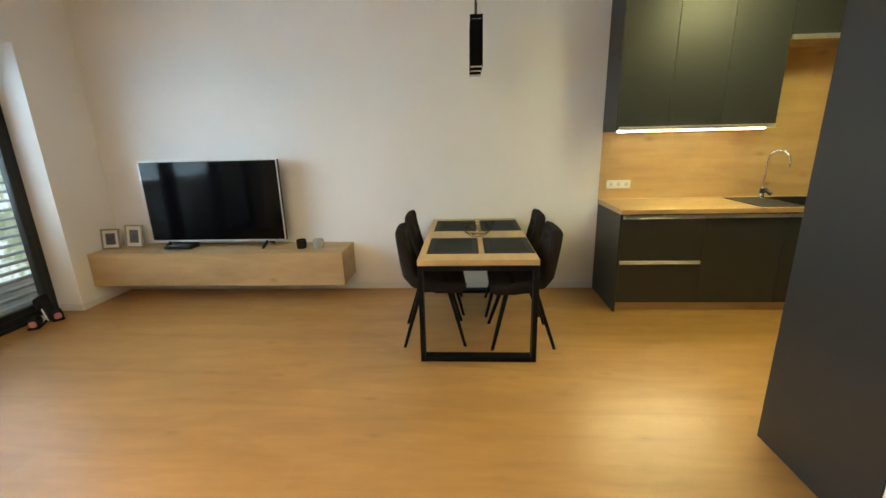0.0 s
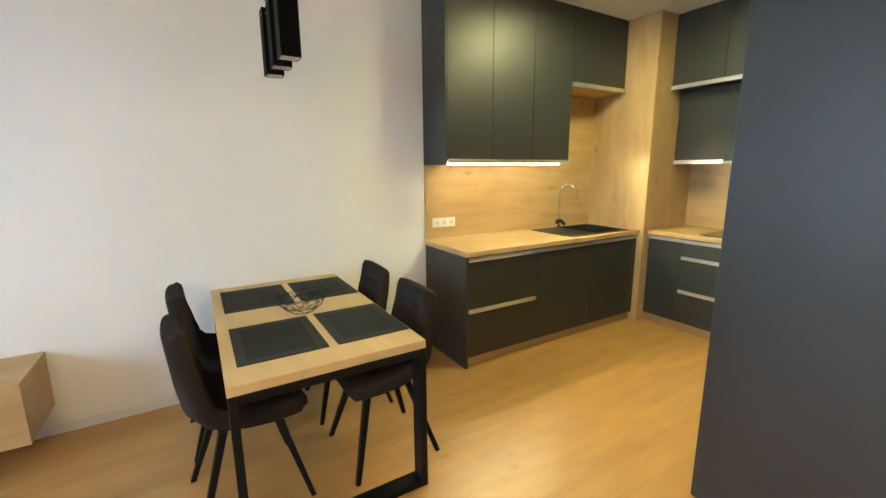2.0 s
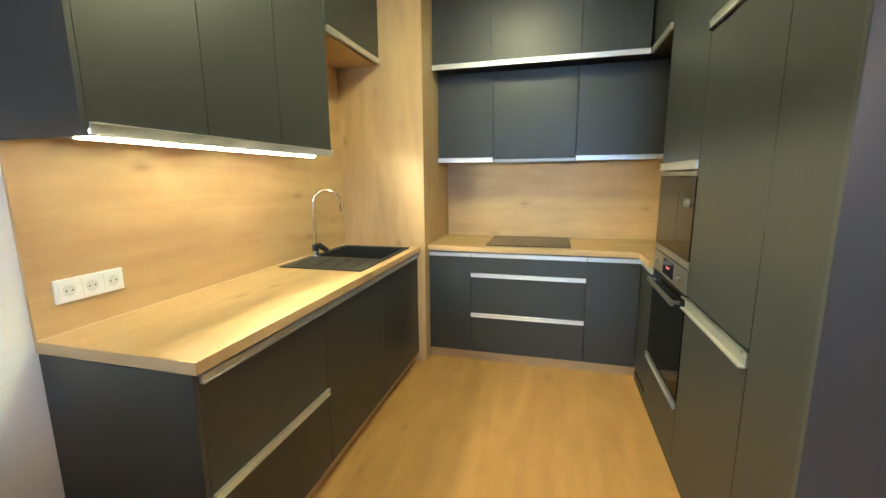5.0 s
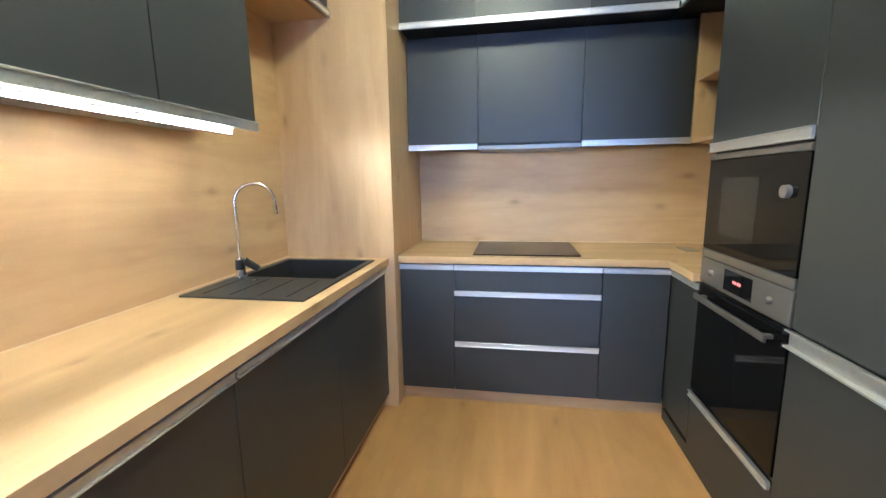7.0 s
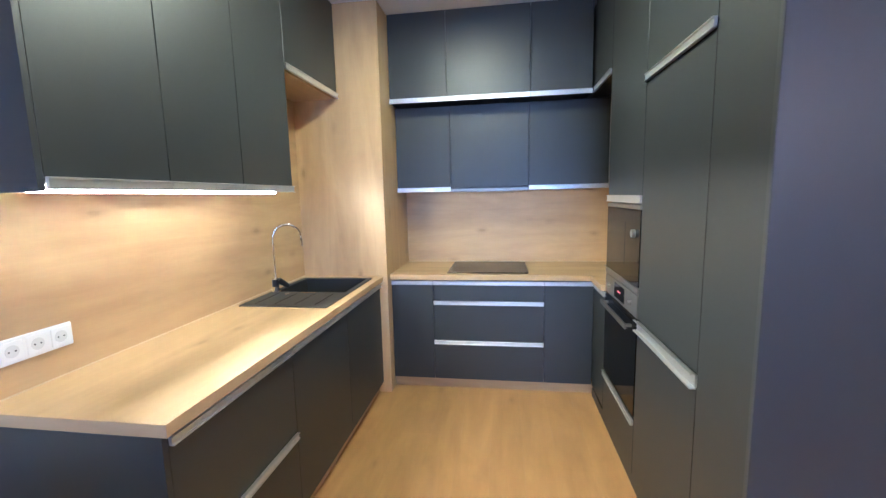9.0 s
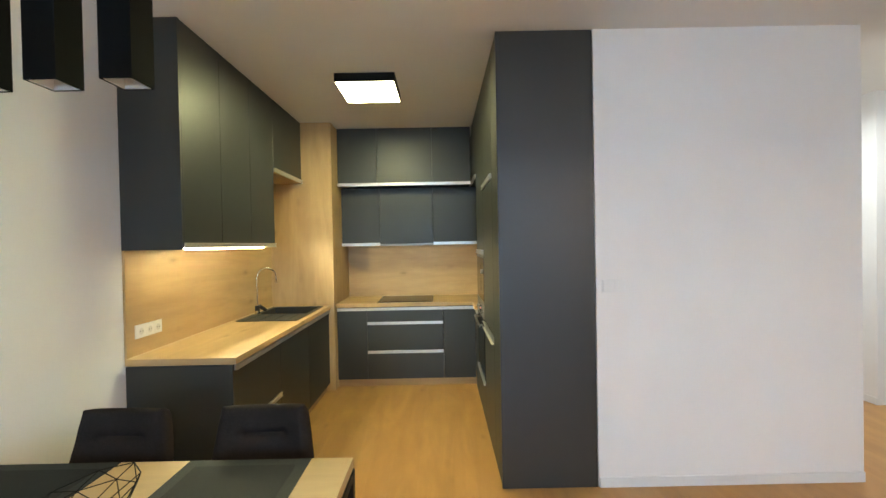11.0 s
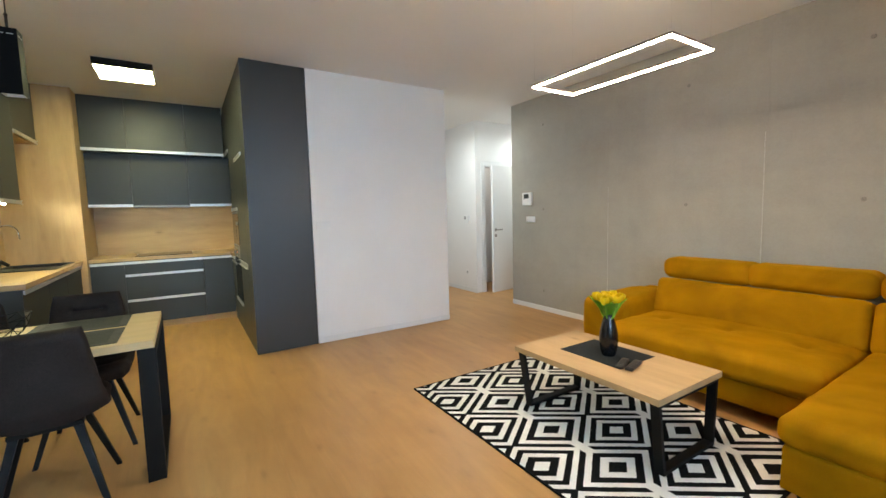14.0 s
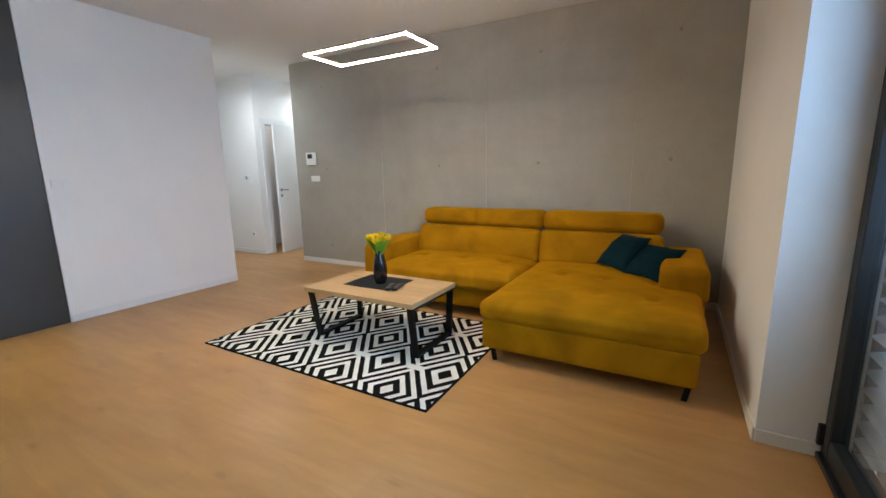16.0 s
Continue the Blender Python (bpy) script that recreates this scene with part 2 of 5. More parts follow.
def lathe(bm, profile, centre=(0, 0, 0), n=28):
    """A turned body from (radius, height) pairs."""
    cx, cy, cz = centre
    rings = []
    for r, z in profile:
        if r < 1e-5:
            rings.append([bm.verts.new((cx, cy, cz + z))])
        else:
            rings.append([bm.verts.new((cx + r * math.cos(2 * math.pi * k / n), cy + r * math.sin(2 * math.pi * k / n), cz + z)) for k in range(n)])
    for a, b in zip(rings, rings[1:]):
        for k in range(n):
            q = [a[k % len(a)], a[(k + 1) % len(a)], b[(k + 1) % len(b)], b[k % len(b)]]
            u = []
            for v in q:
                if v not in u:
                    u.append(v)
            if len(u) > 2:
                bm.faces.new(u)
    return bm


def tube(bm, pts, r, n=10):
    """A bent tube along points."""
    pts = [Vector(p) for p in pts]
    rings = []
    ref = Vector((0.31, 0.77, 0.55))
    for i, p in enumerate(pts):
        t = (pts[min(i + 1, len(pts) - 1)] - pts[max(i - 1, 0)]).normalized()
        x = t.cross(ref).normalized()
        y = t.cross(x)
        rad = r[i] if isinstance(r, (list, tuple)) else r
        rings.append([bm.verts.new(p + (x * math.cos(2 * math.pi * k / n) + y * math.sin(2 * math.pi * k / n)) * rad) for k in range(n)])
    for a, b in zip(rings, rings[1:]):
        for k in range(n):
            bm.faces.new((a[k], a[(k + 1) % n], b[(k + 1) % n], b[k]))
    bm.faces.new(rings[0][::-1])
    bm.faces.new(rings[-1])
    return bm


def mesh_of(name, bm, mat, smooth=0.0):
    bmesh.ops.recalc_face_normals(bm, faces=bm.faces)
    me = bpy.data.meshes.new(name)
    if smooth:
        for f in bm.faces:
            f.smooth = True
        for e in bm.edges:
            if len(e.link_faces) == 2 and e.calc_face_angle(0) > radians(smooth):
                e.smooth = False
    bm.to_mesh(me)
    bm.free()
    for k in (mat if isinstance(mat, list) else [mat]):
        me.materials.append(M[k] if isinstance(k, str) else k)
    return me


def thing(name, loc, label, category, group="", kind=""):
    """An empty at the thing's base, to carry its parts."""
    o = new(name)
    o.empty_display_size = 0.05
    if GRID["kitchen"]:
        loc = site(Vector(loc))
    o.location = loc
    ORIGIN[o] = Vector(loc)
    return tagged(o, label, category, group, kind)


def part(name, bm, mat, parent, label="", smooth=0.0):
    """Links a bmesh, given in world places, as one mesh under a thing or a part."""
    org = ORIGIN[parent]
    settle(bm)
    bmesh.ops.translate(bm, verts=bm.verts, vec=-org)
    o = new(name, mesh_of(name, bm, mat, smooth))
    o.parent = parent
    ORIGIN[o] = org
    return tagged(o, label)


def solid(name, bm, mat, label="", category="", group="", kind="structure", smooth=0.0):
    """A top-level mesh in world places, its origin at its base."""
    settle(bm)
    xs = [v.co for v in bm.verts]
    lo = Vector((min(v.x for v in xs), min(v.y for v in xs), min(v.z for v in xs)))
    hi = Vector((max(v.x for v in xs), max(v.y for v in xs), max(v.z for v in xs)))
    org = Vector(((lo.x + hi.x) / 2, (lo.y + hi.y) / 2, lo.z))
    bmesh.ops.translate(bm, verts=bm.verts, vec=-org)
    o = new(name, mesh_of(name, bm, mat, smooth))
    o.location = org
    ORIGIN[o] = org
    return tagged(o, label, category, group, kind)


# ---- the shell ----
T = 0.25
floor = solid("floor", box(XW - 0.6, 5.6, -4.6, YN + T, -0.20, -0.012), "joint", "oak plank floor laid through the whole flat", "floor")
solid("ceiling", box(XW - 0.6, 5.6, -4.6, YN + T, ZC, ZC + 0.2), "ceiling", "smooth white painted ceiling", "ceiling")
solid("wall_north", box(XW - 0.6, 5.6, YN, YN + T, -0.2, ZC), "paint", "white painted wall behind the table", "wall")
solid("wall_east", box(XE, XE + T, YB1 - 0.25, YN, -0.2, ZC), "paint", "white wall behind the hob", "wall")
wall_white = solid("wall_white", box(XB, XE + 0.43, YB0, YB1 - 0.004, -0.2, ZC), "paint", "white painted wall beside the tall cupboards", "wall")
bm = box(XW - 0.42, XW, YS - T, WY0, -0.2, ZC)
cube(bm, XW - 0.42, XW, WY1, YN, -0.2, ZC)
cube(bm, XW - 0.42, XW, WY0, WY1, WZ, ZC)
solid("wall_west", bm, "paint", "white window wall with a deep reveal", "wall")
wall_south = solid("wall_south", box(XW - 0.35, 2.70, YS - T, YS - 0.006, -0.2, ZC), "concrete", "raw grey concrete wall", "wall")
JOINTS = [XW, -1.869, -0.384, 1.10, 2.70]
for x0, x1 in zip(JOINTS, JOINTS[1:]):
    part("concrete_panel", box(x0 + 0.0002, x1 - (0.0002 if x1 < 2.6 else -0.001), YS - 0.006, YS, 0.0, ZC - 0.001, 0.0005, 1), "concrete", wall_south)
for jx, top in ((-1.878, 1.72), (-0.367, 1.95), (1.10, 1.6)):
    fin = bmesh.new()
    rr = random.Random(int(jx * 100))
    left, right = [], []
    for k in range(41):
        z = 0.002 + (top - 0.002) * k / 40
        w = 0.0035 + 0.004 * rr.random()
        x = jx + 0.0025 * (rr.random() - 0.5)
        left.append([fin.verts.new((x - w, YS - 0.001, z)), fin.verts.new((x - w * 0.3, YS + 0.0018, z))])
        right.append([fin.verts.new((x + w * 0.3, YS + 0.0018, z)), fin.verts.new((x + w, YS - 0.001, z))])
    for k in range(40):
        a, b = left[k] + right[k], left[k + 1] + right[k + 1]
        for i in range(3):
            fin.faces.new((a[i], a[i + 1], b[i + 1], b[i]))
        fin.faces.new((a[3], a[0], b[0], b[3]))
    fin.faces.new(left[0] + right[0])
    fin.faces.new(left[40] + right[40])
    part("shutter_seam", fin, "seam_cement", wall_south, "pale cement seam")
for hx in (2.087, 0.248, -0.965, -2.2):
    for hz in (2.48, 1.375, 0.272):
        rim = bmesh.new()
        rod(rim, (hx, YS - 0.002, hz), (hx, YS + 0.0025, hz), 0.017, 0.014, n=16)
        part("tie_hole_plug", rim, "plug", wall_south, "darker cement plug")
bm = box(HX, 5.6, HY - 0.12, HY, -0.2, ZC)
solid("wall_hall", bm, "paint", "white hall wall", "wall")
bm = box(HX, HX + 0.12, HY - 0.12 - 0.07, HY - 0.12, -0.2, ZC)
cube(bm, HX, HX + 0.12, -4.6, -2.86, -0.2, ZC)
cube(bm, HX, HX + 0.12, -2.86, HY - 0.19, 2.12, ZC)
bmesh.ops.remove_doubles(bm, verts=bm.verts, dist=1e-5)
solid("wall_corridor", bm, "paint", "white corridor wall with the door opening", "wall")
solid("wall_hall_end", box(5.2, 5.4, HY, YB0, -0.2, ZC), "paint", "white wall at the end of the hall", "wall")
solid("wall_corridor_end", box(2.45, HX, -4.6, -4.4, -0.2, ZC), "paint", "white wall at the corridor's end", "wall")
solid("wall_corridor_side", box(2.45, 2.70, -4.4, YS - T, -0.2, ZC), "paint", "white corridor wall behind the concrete", "wall")
solid("wall_room_behind_door", box(4.4, 4.5, -4.6, HY - 0.12, -0.2, ZC), "paint", "white wall of the room behind the door", "wall")

# floor planks, boards laid along x
PLANK_W, PLANK_L = 0.19, 1.38
plank_meshes = {}
rng = random.Random(4)
y = -1.90
while y < YN:
    x = XW - 0.32 - rng.random() * 1.2
    while x < 5.2:
        x0, x1 = max(x, XW - 0.32), min(x + PLANK_L, 5.2)
        x += PLANK_L
        y1 = min(y + PLANK_W, YN)
        if x1 - x0 < 0.05 or y1 - y < 0.03:
            continue
        if x0 > 2.52 and y1 > YB0 and y < YB1 - 0.02:
            continue
        key = (round(x1 - x0, 3), round(y1 - y, 3))
        if key not in plank_meshes:
            plank_meshes[key] = mesh_of("plank", box(-key[0] / 2 + 0.0001, key[0] / 2 - 0.0001, -key[1] / 2 + 0.0001, key[1] / 2 - 0.0001, -0.012, 0.0, 0.0002, 1), "plank")
        o = new("plank", plank_meshes[key])
        o.parent = floor
        o.location = Vector(((x0 + x1) / 2, (y + y1) / 2, 0)) - ORIGIN[floor]
    y += PLANK_W
# boards of the corridor
bm = bmesh.new()
y = -1.90
while y > -4.4:
    cube(bm, 2.7, 5.0, y - PLANK_W + 0.0005, y - 0.0005, -0.012, 0.0)
    y -= PLANK_W
o = part("corridor_boards", bm, "plank", floor)
o["kind"] = "stuff"


def skirt(x0, x1, y0, y1):
    solid("baseboard", box(x0, x1, y0, y1, 0.0, 0.065, 0.003, 1), "skirting", "low white baseboard", "baseboard")


skirt(XW + 0.012, 2.35, YN - 0.012, YN)
skirt(XW, XW + 0.012, WY1, YN)
skirt(XW, XW + 0.012, YS, WY0)
skirt(XW - 0.238, XW, WY0, WY0 + 0.012)
skirt(XW - 0.238, XW, WY1 - 0.012, WY1)
skirt(XW + 0.012, 2.70, YS, YS + 0.012)
skirt(HX, 5.19, HY, HY + 0.012)
skirt(XB - 0.012, XB, YB0, YB1 - 0.01)

# ---- kitchen, in its first coordinates, stretched by site() to fit the view ----
GRID["kitchen"] = True
XE, YK, YB1 = 5.17, 3.968, 1.138
YF, XF = 3.345, 4.53        # fronts of the sink run and of the hob run
YT = 1.745                  # fronts of the tall units


def grip_y(parent, y_face, sign, x0, x1, z, h=0.024, out=0.016):
    """Grip strip on a front whose face looks along y (sign gives the way): two lips with a groove between."""
    bm = bmesh.new()
    for a, b, o, e in ((z - 0.005, z, out, 0.001), (z - h, z - 0.005, out - 0.006, 0.0), (z - h - 0.005, z - h, out, 0.001)):
        lo, hi = sorted((y_face, y_face + sign * o))
        cube(bm, x0, x1, lo, hi, a, b, e, 1)
    return part("handle", bm, "alu", parent, "brushed aluminium grip strip")


def grip_x(parent, x_face, sign, y0, y1, z, h=0.024, out=0.016):
    bm = bmesh.new()
    for a, b, o, e in ((z - 0.005, z, out, 0.001), (z - h, z - 0.005, out - 0.006, 0.0), (z - h - 0.005, z - h, out, 0.001)):
        lo, hi = sorted((x_face, x_face + sign * o))
        cube(bm, lo, hi, y0, y1, a, b, e, 1)
    return part("handle", bm, "alu", parent, "brushed aluminium grip strip")


G = 0.002    # half the gap between fronts
# base units of the sink run
u = thing("base_cabinet", (2.72, 3.6, 0), "anthracite base cabinet with two deep drawers and grip strips", "cabinet", "kitchen base cabinets")
part("body", box(2.385, 3.08, YF + 0.03, YK - 0.002, 0.085, 0.858), "anthracite", u)
part("side_panel", box(2.365, 2.385, YF - 0.002, YK - 0.002, 0.0, 0.858, 0.001, 1), "anthracite", u)
for z0, z1 in ((0.085, 0.458), (0.463, 0.846)):
    d = part("drawer", box(2.388, 3.08 - G, YF, YF + 0.018, z0, z1, 0.001, 1), "anthracite", u)
    grip_y(d, YF, -1, 2.39, 3.075, z1 + 0.004)
u = thing("base_cabinet", (3.4, 3.6, 0), "anthracite base cabinet with one tall front beside the sink", "cabinet", "kitchen base cabinets")
part("body", box(3.083, 3.74, YF + 0.03, YK - 0.002, 0.085, 0.858), "anthracite", u)
d = part("door", box(3.08 + G, 3.74 - G, YF, YF + 0.018, 0.085, 0.846, 0.001, 1), "anthracite", u)
grip_y(d, YF, -1, 3.085, 3.735, 0.851)
u = thing("base_cabinet", (4.08, 3.6, 0), "anthracite base cabinet under the black sink", "cabinet", "kitchen base cabinets")
part("body", box(3.743, 4.42, YF + 0.03, YK - 0.002, 0.085, 0.70), "anthracite", u)
d = part("door", box(3.74 + G, 4.425 - G, YF, YF + 0.018, 0.085, 0.846, 0.001, 1), "anthracite", u)
grip_y(d, YF, -1, 3.745, 4.42, 0.851)
solid("plinth", box(2.386, 4.43, YF + 0.040, YF + 0.054, 0.0, 0.084), "oak_x", "oak decor plinth under the base cabinets", "plinth", kind="")

# worktop of the sink run, open over the bowl
BX0, BX1, BY0, BY1 = 3.872, 4.312, 3.400, 3.880


def slab(x0, x1, y0, y1, z0, z1, hx0, hx1, hy0, hy1):
    bm = bmesh.new()
    cube(bm, x0, hx0, y0, y1, z0, z1)
    cube(bm, hx1, x1, y0, y1, z0, z1)
    cube(bm, hx0, hx1, y0, hy0, z0, z1)
    cube(bm, hx0, hx1, hy1, y1, z0, z1)
    bmesh.ops.remove_doubles(bm, verts=bm.verts, dist=1e-5)
    return bm


wt = thing("worktop", (3.4, 3.6, 0.862), "oak decor kitchen worktop with a thick front edge", "worktop")
part("slab", slab(2.3615, 4.43, 3.3215, YK - 0.002, 0.862, 0.90, BX0 - 0.01, BX1 + 0.01, BY0 - 0.01, BY1 + 0.01), "oak_x", wt)
part("front_edge_band", box(2.3615, 4.43, 3.32, 3.3213, 0.8622, 0.8998, 0.0005, 1), "oak_x", wt, "oak decor edge band")
part("end_edge_band", box(2.36, 2.3613, 3.32, YK - 0.002, 0.8622, 0.8998, 0.0005, 1), "oak_y", wt, "oak decor edge band")
bs = thing("backsplash", (3.4, YK, 0.9), "oak decor splashback panel on the wall", "backsplash")
part("panel", box(2.361, 4.43, YK - 0.014, YK - 0.002, 0.9005, 2.3), "oak_x", bs)
part("side_edge_band", box(2.36, 2.3608, YK - 0.014, YK - 0.002, 0.9005, 1.55), "oak_z", bs, "oak decor edge band")
part("sealing_strip", box(2.361, 4.43, YK - 0.0185, YK - 0.0142, 0.9004, 0.9046, 0.001, 1), "pale_seal", bs, "pale sealing strip along the worktop")

# sink: drainer to one side, bowl to the other
sk = thing("sink", (3.93, 3.64, 0.9), "black granite composite sink with ribbed drainer set in the worktop", "sink")
SX0, SX1, SY0, SY1 = 3.53, 4.335, 3.375, 3.905
bm = slab(SX0, SX1, SY0, SY1, 0.90, 0.907, BX0, BX1, BY0, BY1)
part("rim", bm, "granite", sk)
bm = bmesh.new()
w = 0.008
cube(bm, BX0, BX0 + w, BY0, BY1, 0.72, 0.906)
cube(bm, BX1 - w, BX1, BY0, BY1, 0.72, 0.906)
cube(bm, BX0 + w, BX1 - w, BY0, BY0 + w, 0.72, 0.906)
cube(bm, BX0 + w, BX1 - w, BY1 - w, BY1, 0.72, 0.906)
cube(bm, BX0, BX1, BY0, BY1, 0.712, 0.72)
part("bowl", bm, "granite", sk)
for k in range(4):
    yy = 3.46 + k * 0.122
    # flat dark strip on the rim, painted for a groove's shade
    part("drainer_groove", box(3.568, 3.828, yy, yy + 0.007, 0.9072, 0.9078), "dark_gap", sk, "dark strip for the shade in a drainer groove")
bm = bmesh.new()
rod(bm, (4.07, 3.6, 0.7205), (4.07, 3.6, 0.724), 0.045, n=24)
part("drain", bm, "chrome", sk)
bm = bmesh.new()
rod(bm, (3.80, 3.755, 0.907), (3.80, 3.755, 0.911), 0.013, n=20)
part("overflow_knob", bm, "chrome", sk)
part("overflow_plate", box(3.845, 3.858, 3.59, 3.69, 0.9072, 0.910), "chrome", sk)

TPX, TPY = 3.85, 3.858
tp = thing("tap", (TPX, TPY, 0.907), "tall chrome kitchen tap with a curved spout", "tap")
bm = bmesh.new()
rod(bm, (TPX, TPY, 0.907), (TPX, TPY, 0.915), 0.027, n=24)
rod(bm, (TPX, TPY, 0.915), (TPX, TPY, 1.00), 0.022, 0.019, n=24)
part("body", bm, "chrome", tp, smooth=40)
pts = [(TPX, TPY, 0.99), (TPX, TPY, 1.09), (TPX, TPY, 1.19)]
for k in range(0, 13):
    a = math.pi * k / 12
    q = 0.086 - 0.086 * math.cos(a)
    pts.append((TPX + q * 0.55, TPY - q * 0.83, 1.250 + 0.086 * math.sin(a)))
e = pts[-1]
pts.append((e[0], e[1], e[2] - 0.02))
part("spout", tube(bmesh.new(), pts, 0.0085, 14), "chrome", tp, smooth=60)
part("nozzle", rod(bmesh.new(), (e[0], e[1], e[2] - 0.01), (e[0] + 0.002, e[1] - 0.003, e[2] - 0.058), 0.012, 0.0105, 16), "chrome", tp, smooth=40)
part("collar", rod(bmesh.new(), (TPX, TPY, 0.946), (TPX, TPY, 0.992), 0.0222, 0.0208, 24), "black_plastic", tp, "black collar", smooth=40)
part("lever", rod(bmesh.new(), (TPX + 0.010, TPY - 0.014, 0.985), (TPX + 0.045, TPY - 0.062, 0.940), 0.020, 0.016, 16), "black_plastic", tp, "black lever", smooth=40)


# plastic greyed for the shade inside the round socket wells
M["pale_plastic"] = plain("shaded_well_plastic", (0.70, 0.70, 0.69), 0.4, grain=50, amount=0.02, bumpy=0)


def socket_row(name, x, y, z, n, label):
    s = thing(name, (x, y, z), label, "socket")
    part("plate", box(x, x + 0.0735 * n + 0.01, y - 0.009, y, z, z + 0.081, 0.003, 2), "white_plastic", s)
    for k in range(n):
        cx = x + 0.005 + 0.03675 + 0.0735 * k
        ins = part("insert", box(cx - 0.031, cx + 0.031, y - 0.012, y - 0.0085, z + 0.009, z + 0.072, 0.0015, 1), "white_plastic", s)
        bm = bmesh.new()
        rod(bm, (cx, y - 0.0118, z + 0.04), (cx, y - 0.0128, z + 0.04), 0.020, n=20)
        part("well", bm, "pale_plastic", s)
        # raised dark dots painted for the shade in the pin holes
        bm = bmesh.new()
        for dx in (-0.0095, 0.0095):
            rod(bm, (cx + dx, y - 0.0126, z + 0.04), (cx + dx, y - 0.0134, z + 0.04), 0.0028, n=8)
        part("holes", bm, "dark_gap", s)
    return s


socket_row("socket", 2.427, YK - 0.014, 1.003, 3, "white triple wall socket on the oak splashback")

# wall units over the sink run
ux = [2.357, 2.80, 3.235, 3.69]
YU = 3.612
for k in range(3):
    u = thing("wall_cabinet", ((ux[k] + ux[k + 1]) / 2, 3.75, 1.56), "tall anthracite wall cabinet reaching the ceiling", "cabinet", "kitchen wall cabinets")
    part("body", box(ux[k] + (0.0 if k else 0.019), ux[k + 1] - 0.001, YU + 0.02, YK - 0.016, 1.553, ZC - 0.012), "anthracite", u)
    part("bottom", box(ux[k] + (0.0 if k else 0.019), ux[k + 1] - 0.001, YU + 0.02, YK - 0.016, 1.549, 1.5525), "grey_plastic", u, "grey underside")
    if k == 0:
        part("side_panel", box(ux[0], ux[0] + 0.018, YU - 0.001, YK - 0.002, 1.528, ZC - 0.002, 0.001, 1), "anthracite", u)
    d = part("door", box(ux[k] + (0.02 if k == 0 else G), ux[k + 1] - G, YU, YU + 0.018, 1.566, ZC - 0.004, 0.001, 1), "anthracite", u)
    grip_y(d, YU, -1, ux[k] + (0.022 if k == 0 else 0.001), ux[k + 1] - 0.001, 1.568, 0.03)
u = thing("wall_cabinet", (4.0, 3.75, 2.22), "short anthracite wall cabinet over the sink", "cabinet", "kitchen wall cabinets")
part("body", box(3.692, 4.428, YU + 0.02, YK - 0.016, 2.222, ZC - 0.012), "anthracite", u)
part("bottom", box(3.692, 4.428, YU + 0.02, YK - 0.016, 2.205, 2.221), "oak_x", u, "oak decor underside")
d = part("door", box(3.692, 4.428, YU, YU + 0.018, 2.237, ZC - 0.004, 0.001, 1), "anthracite", u)
grip_y(d, YU, -1, 3.694, 4.426, 2.241, 0.03)
led = thing("led_strip", (2.95, 3.66, 1.56), "lit led strip under the wall cabinets", "lamp")
# a channel that faces the room; an added lip keeps light off the worktop
LX, RX, FY = 2.402, 3.673, 3.714
part("profile", box(LX, RX, FY + 0.0007, FY + 0.008, 1.5289, 1.5488, 0.0005, 1), "grey_plastic", led, "grey channel profile")
part("lip", box(LX, RX, FY - 0.0030, FY - 0.0002, 1.5262, 1.5276), "grey_plastic", led)
for x0 in (LX - 0.0042, RX + 0.0002):
    part("end_cap", box(x0, x0 + 0.004, FY - 0.0052, FY + 0.008, 1.5262, 1.5488, 0.0005, 1), "grey_plastic", led)
part("diffuser", box(LX, RX, FY, FY + 0.0005, 1.5288, 1.5380), "led_strip", led, "glowing white diffuser")

# oak boxed column between the runs
solid("oak_column", box(4.43, XE - 0.002, 3.285, YK - 0.002, 0.0, ZC - 0.002, 0.002, 1), "oak_z", "full-height oak decor boxing between the kitchen runs", "panel", kind="")

# hob run
ey = [3.283, 2.95, 2.105, 1.748]
labels = ["narrow anthracite base cabinet beside the oak column", "anthracite drawer unit with aluminium grips under the hob", "anthracite corner base cabinet"]
for k in range(3):
    u = thing("base_cabinet", (4.85, (ey[k] + ey[k + 1]) / 2, 0), labels[k], "cabinet", "kitchen base cabinets")
    part("body", box(XF + 0.03, XE - 0.002, ey[k + 1] + 0.001, ey[k] - 0.001, 0.085, 0.858), "anthracite", u)
    fronts = ((0.085, 0.846),) if k != 1 else ((0.085, 0.386), (0.391, 0.694), (0.699, 0.846))
    for z0, z1 in fronts:
        d = part("drawer" if k == 1 else "door", box(XF, XF + 0.018, ey[k + 1] + G, ey[k] - G, z0, z1, 0.001, 1), "anthracite", u)
        grip_x(d, XF, -1, ey[k + 1] + 0.002, ey[k] - 0.002, z1 + 0.004)
solid("plinth", box(XF + 0.040, XF + 0.054, 1.728, 3.283, 0.0, 0.084), "oak_y", "oak decor plinth under the hob run", "plinth", kind="")
u = thing("base_cabinet", (4.36, 1.45, 0), "anthracite corner base cabinet beside the oven", "cabinet", "kitchen base cabinets")
part("body", box(4.195, XE - 0.002, YB1 + 0.01, YT - 0.02, 0.085, 0.858), "anthracite", u)
d = part("door", box(4.195, XF - 0.002, YT - 0.018, YT, 0.085, 0.846, 0.001, 1), "anthracite", u)
grip_y(d, YT, 1, 4.196, XF - 0.02, 0.851)
bm = box(4.50, XE - 0.002, 1.775, 3.283, 0.862, 0.90)
cube(bm, 4.195, XE - 0.002, YB1 + 0.01, 1.775, 0.862, 0.90)
wt = thing("worktop", (4.8, 2.2, 0.862), "oak decor corner worktop around the hob", "worktop")
part("slab", bm, "oak_y", wt)
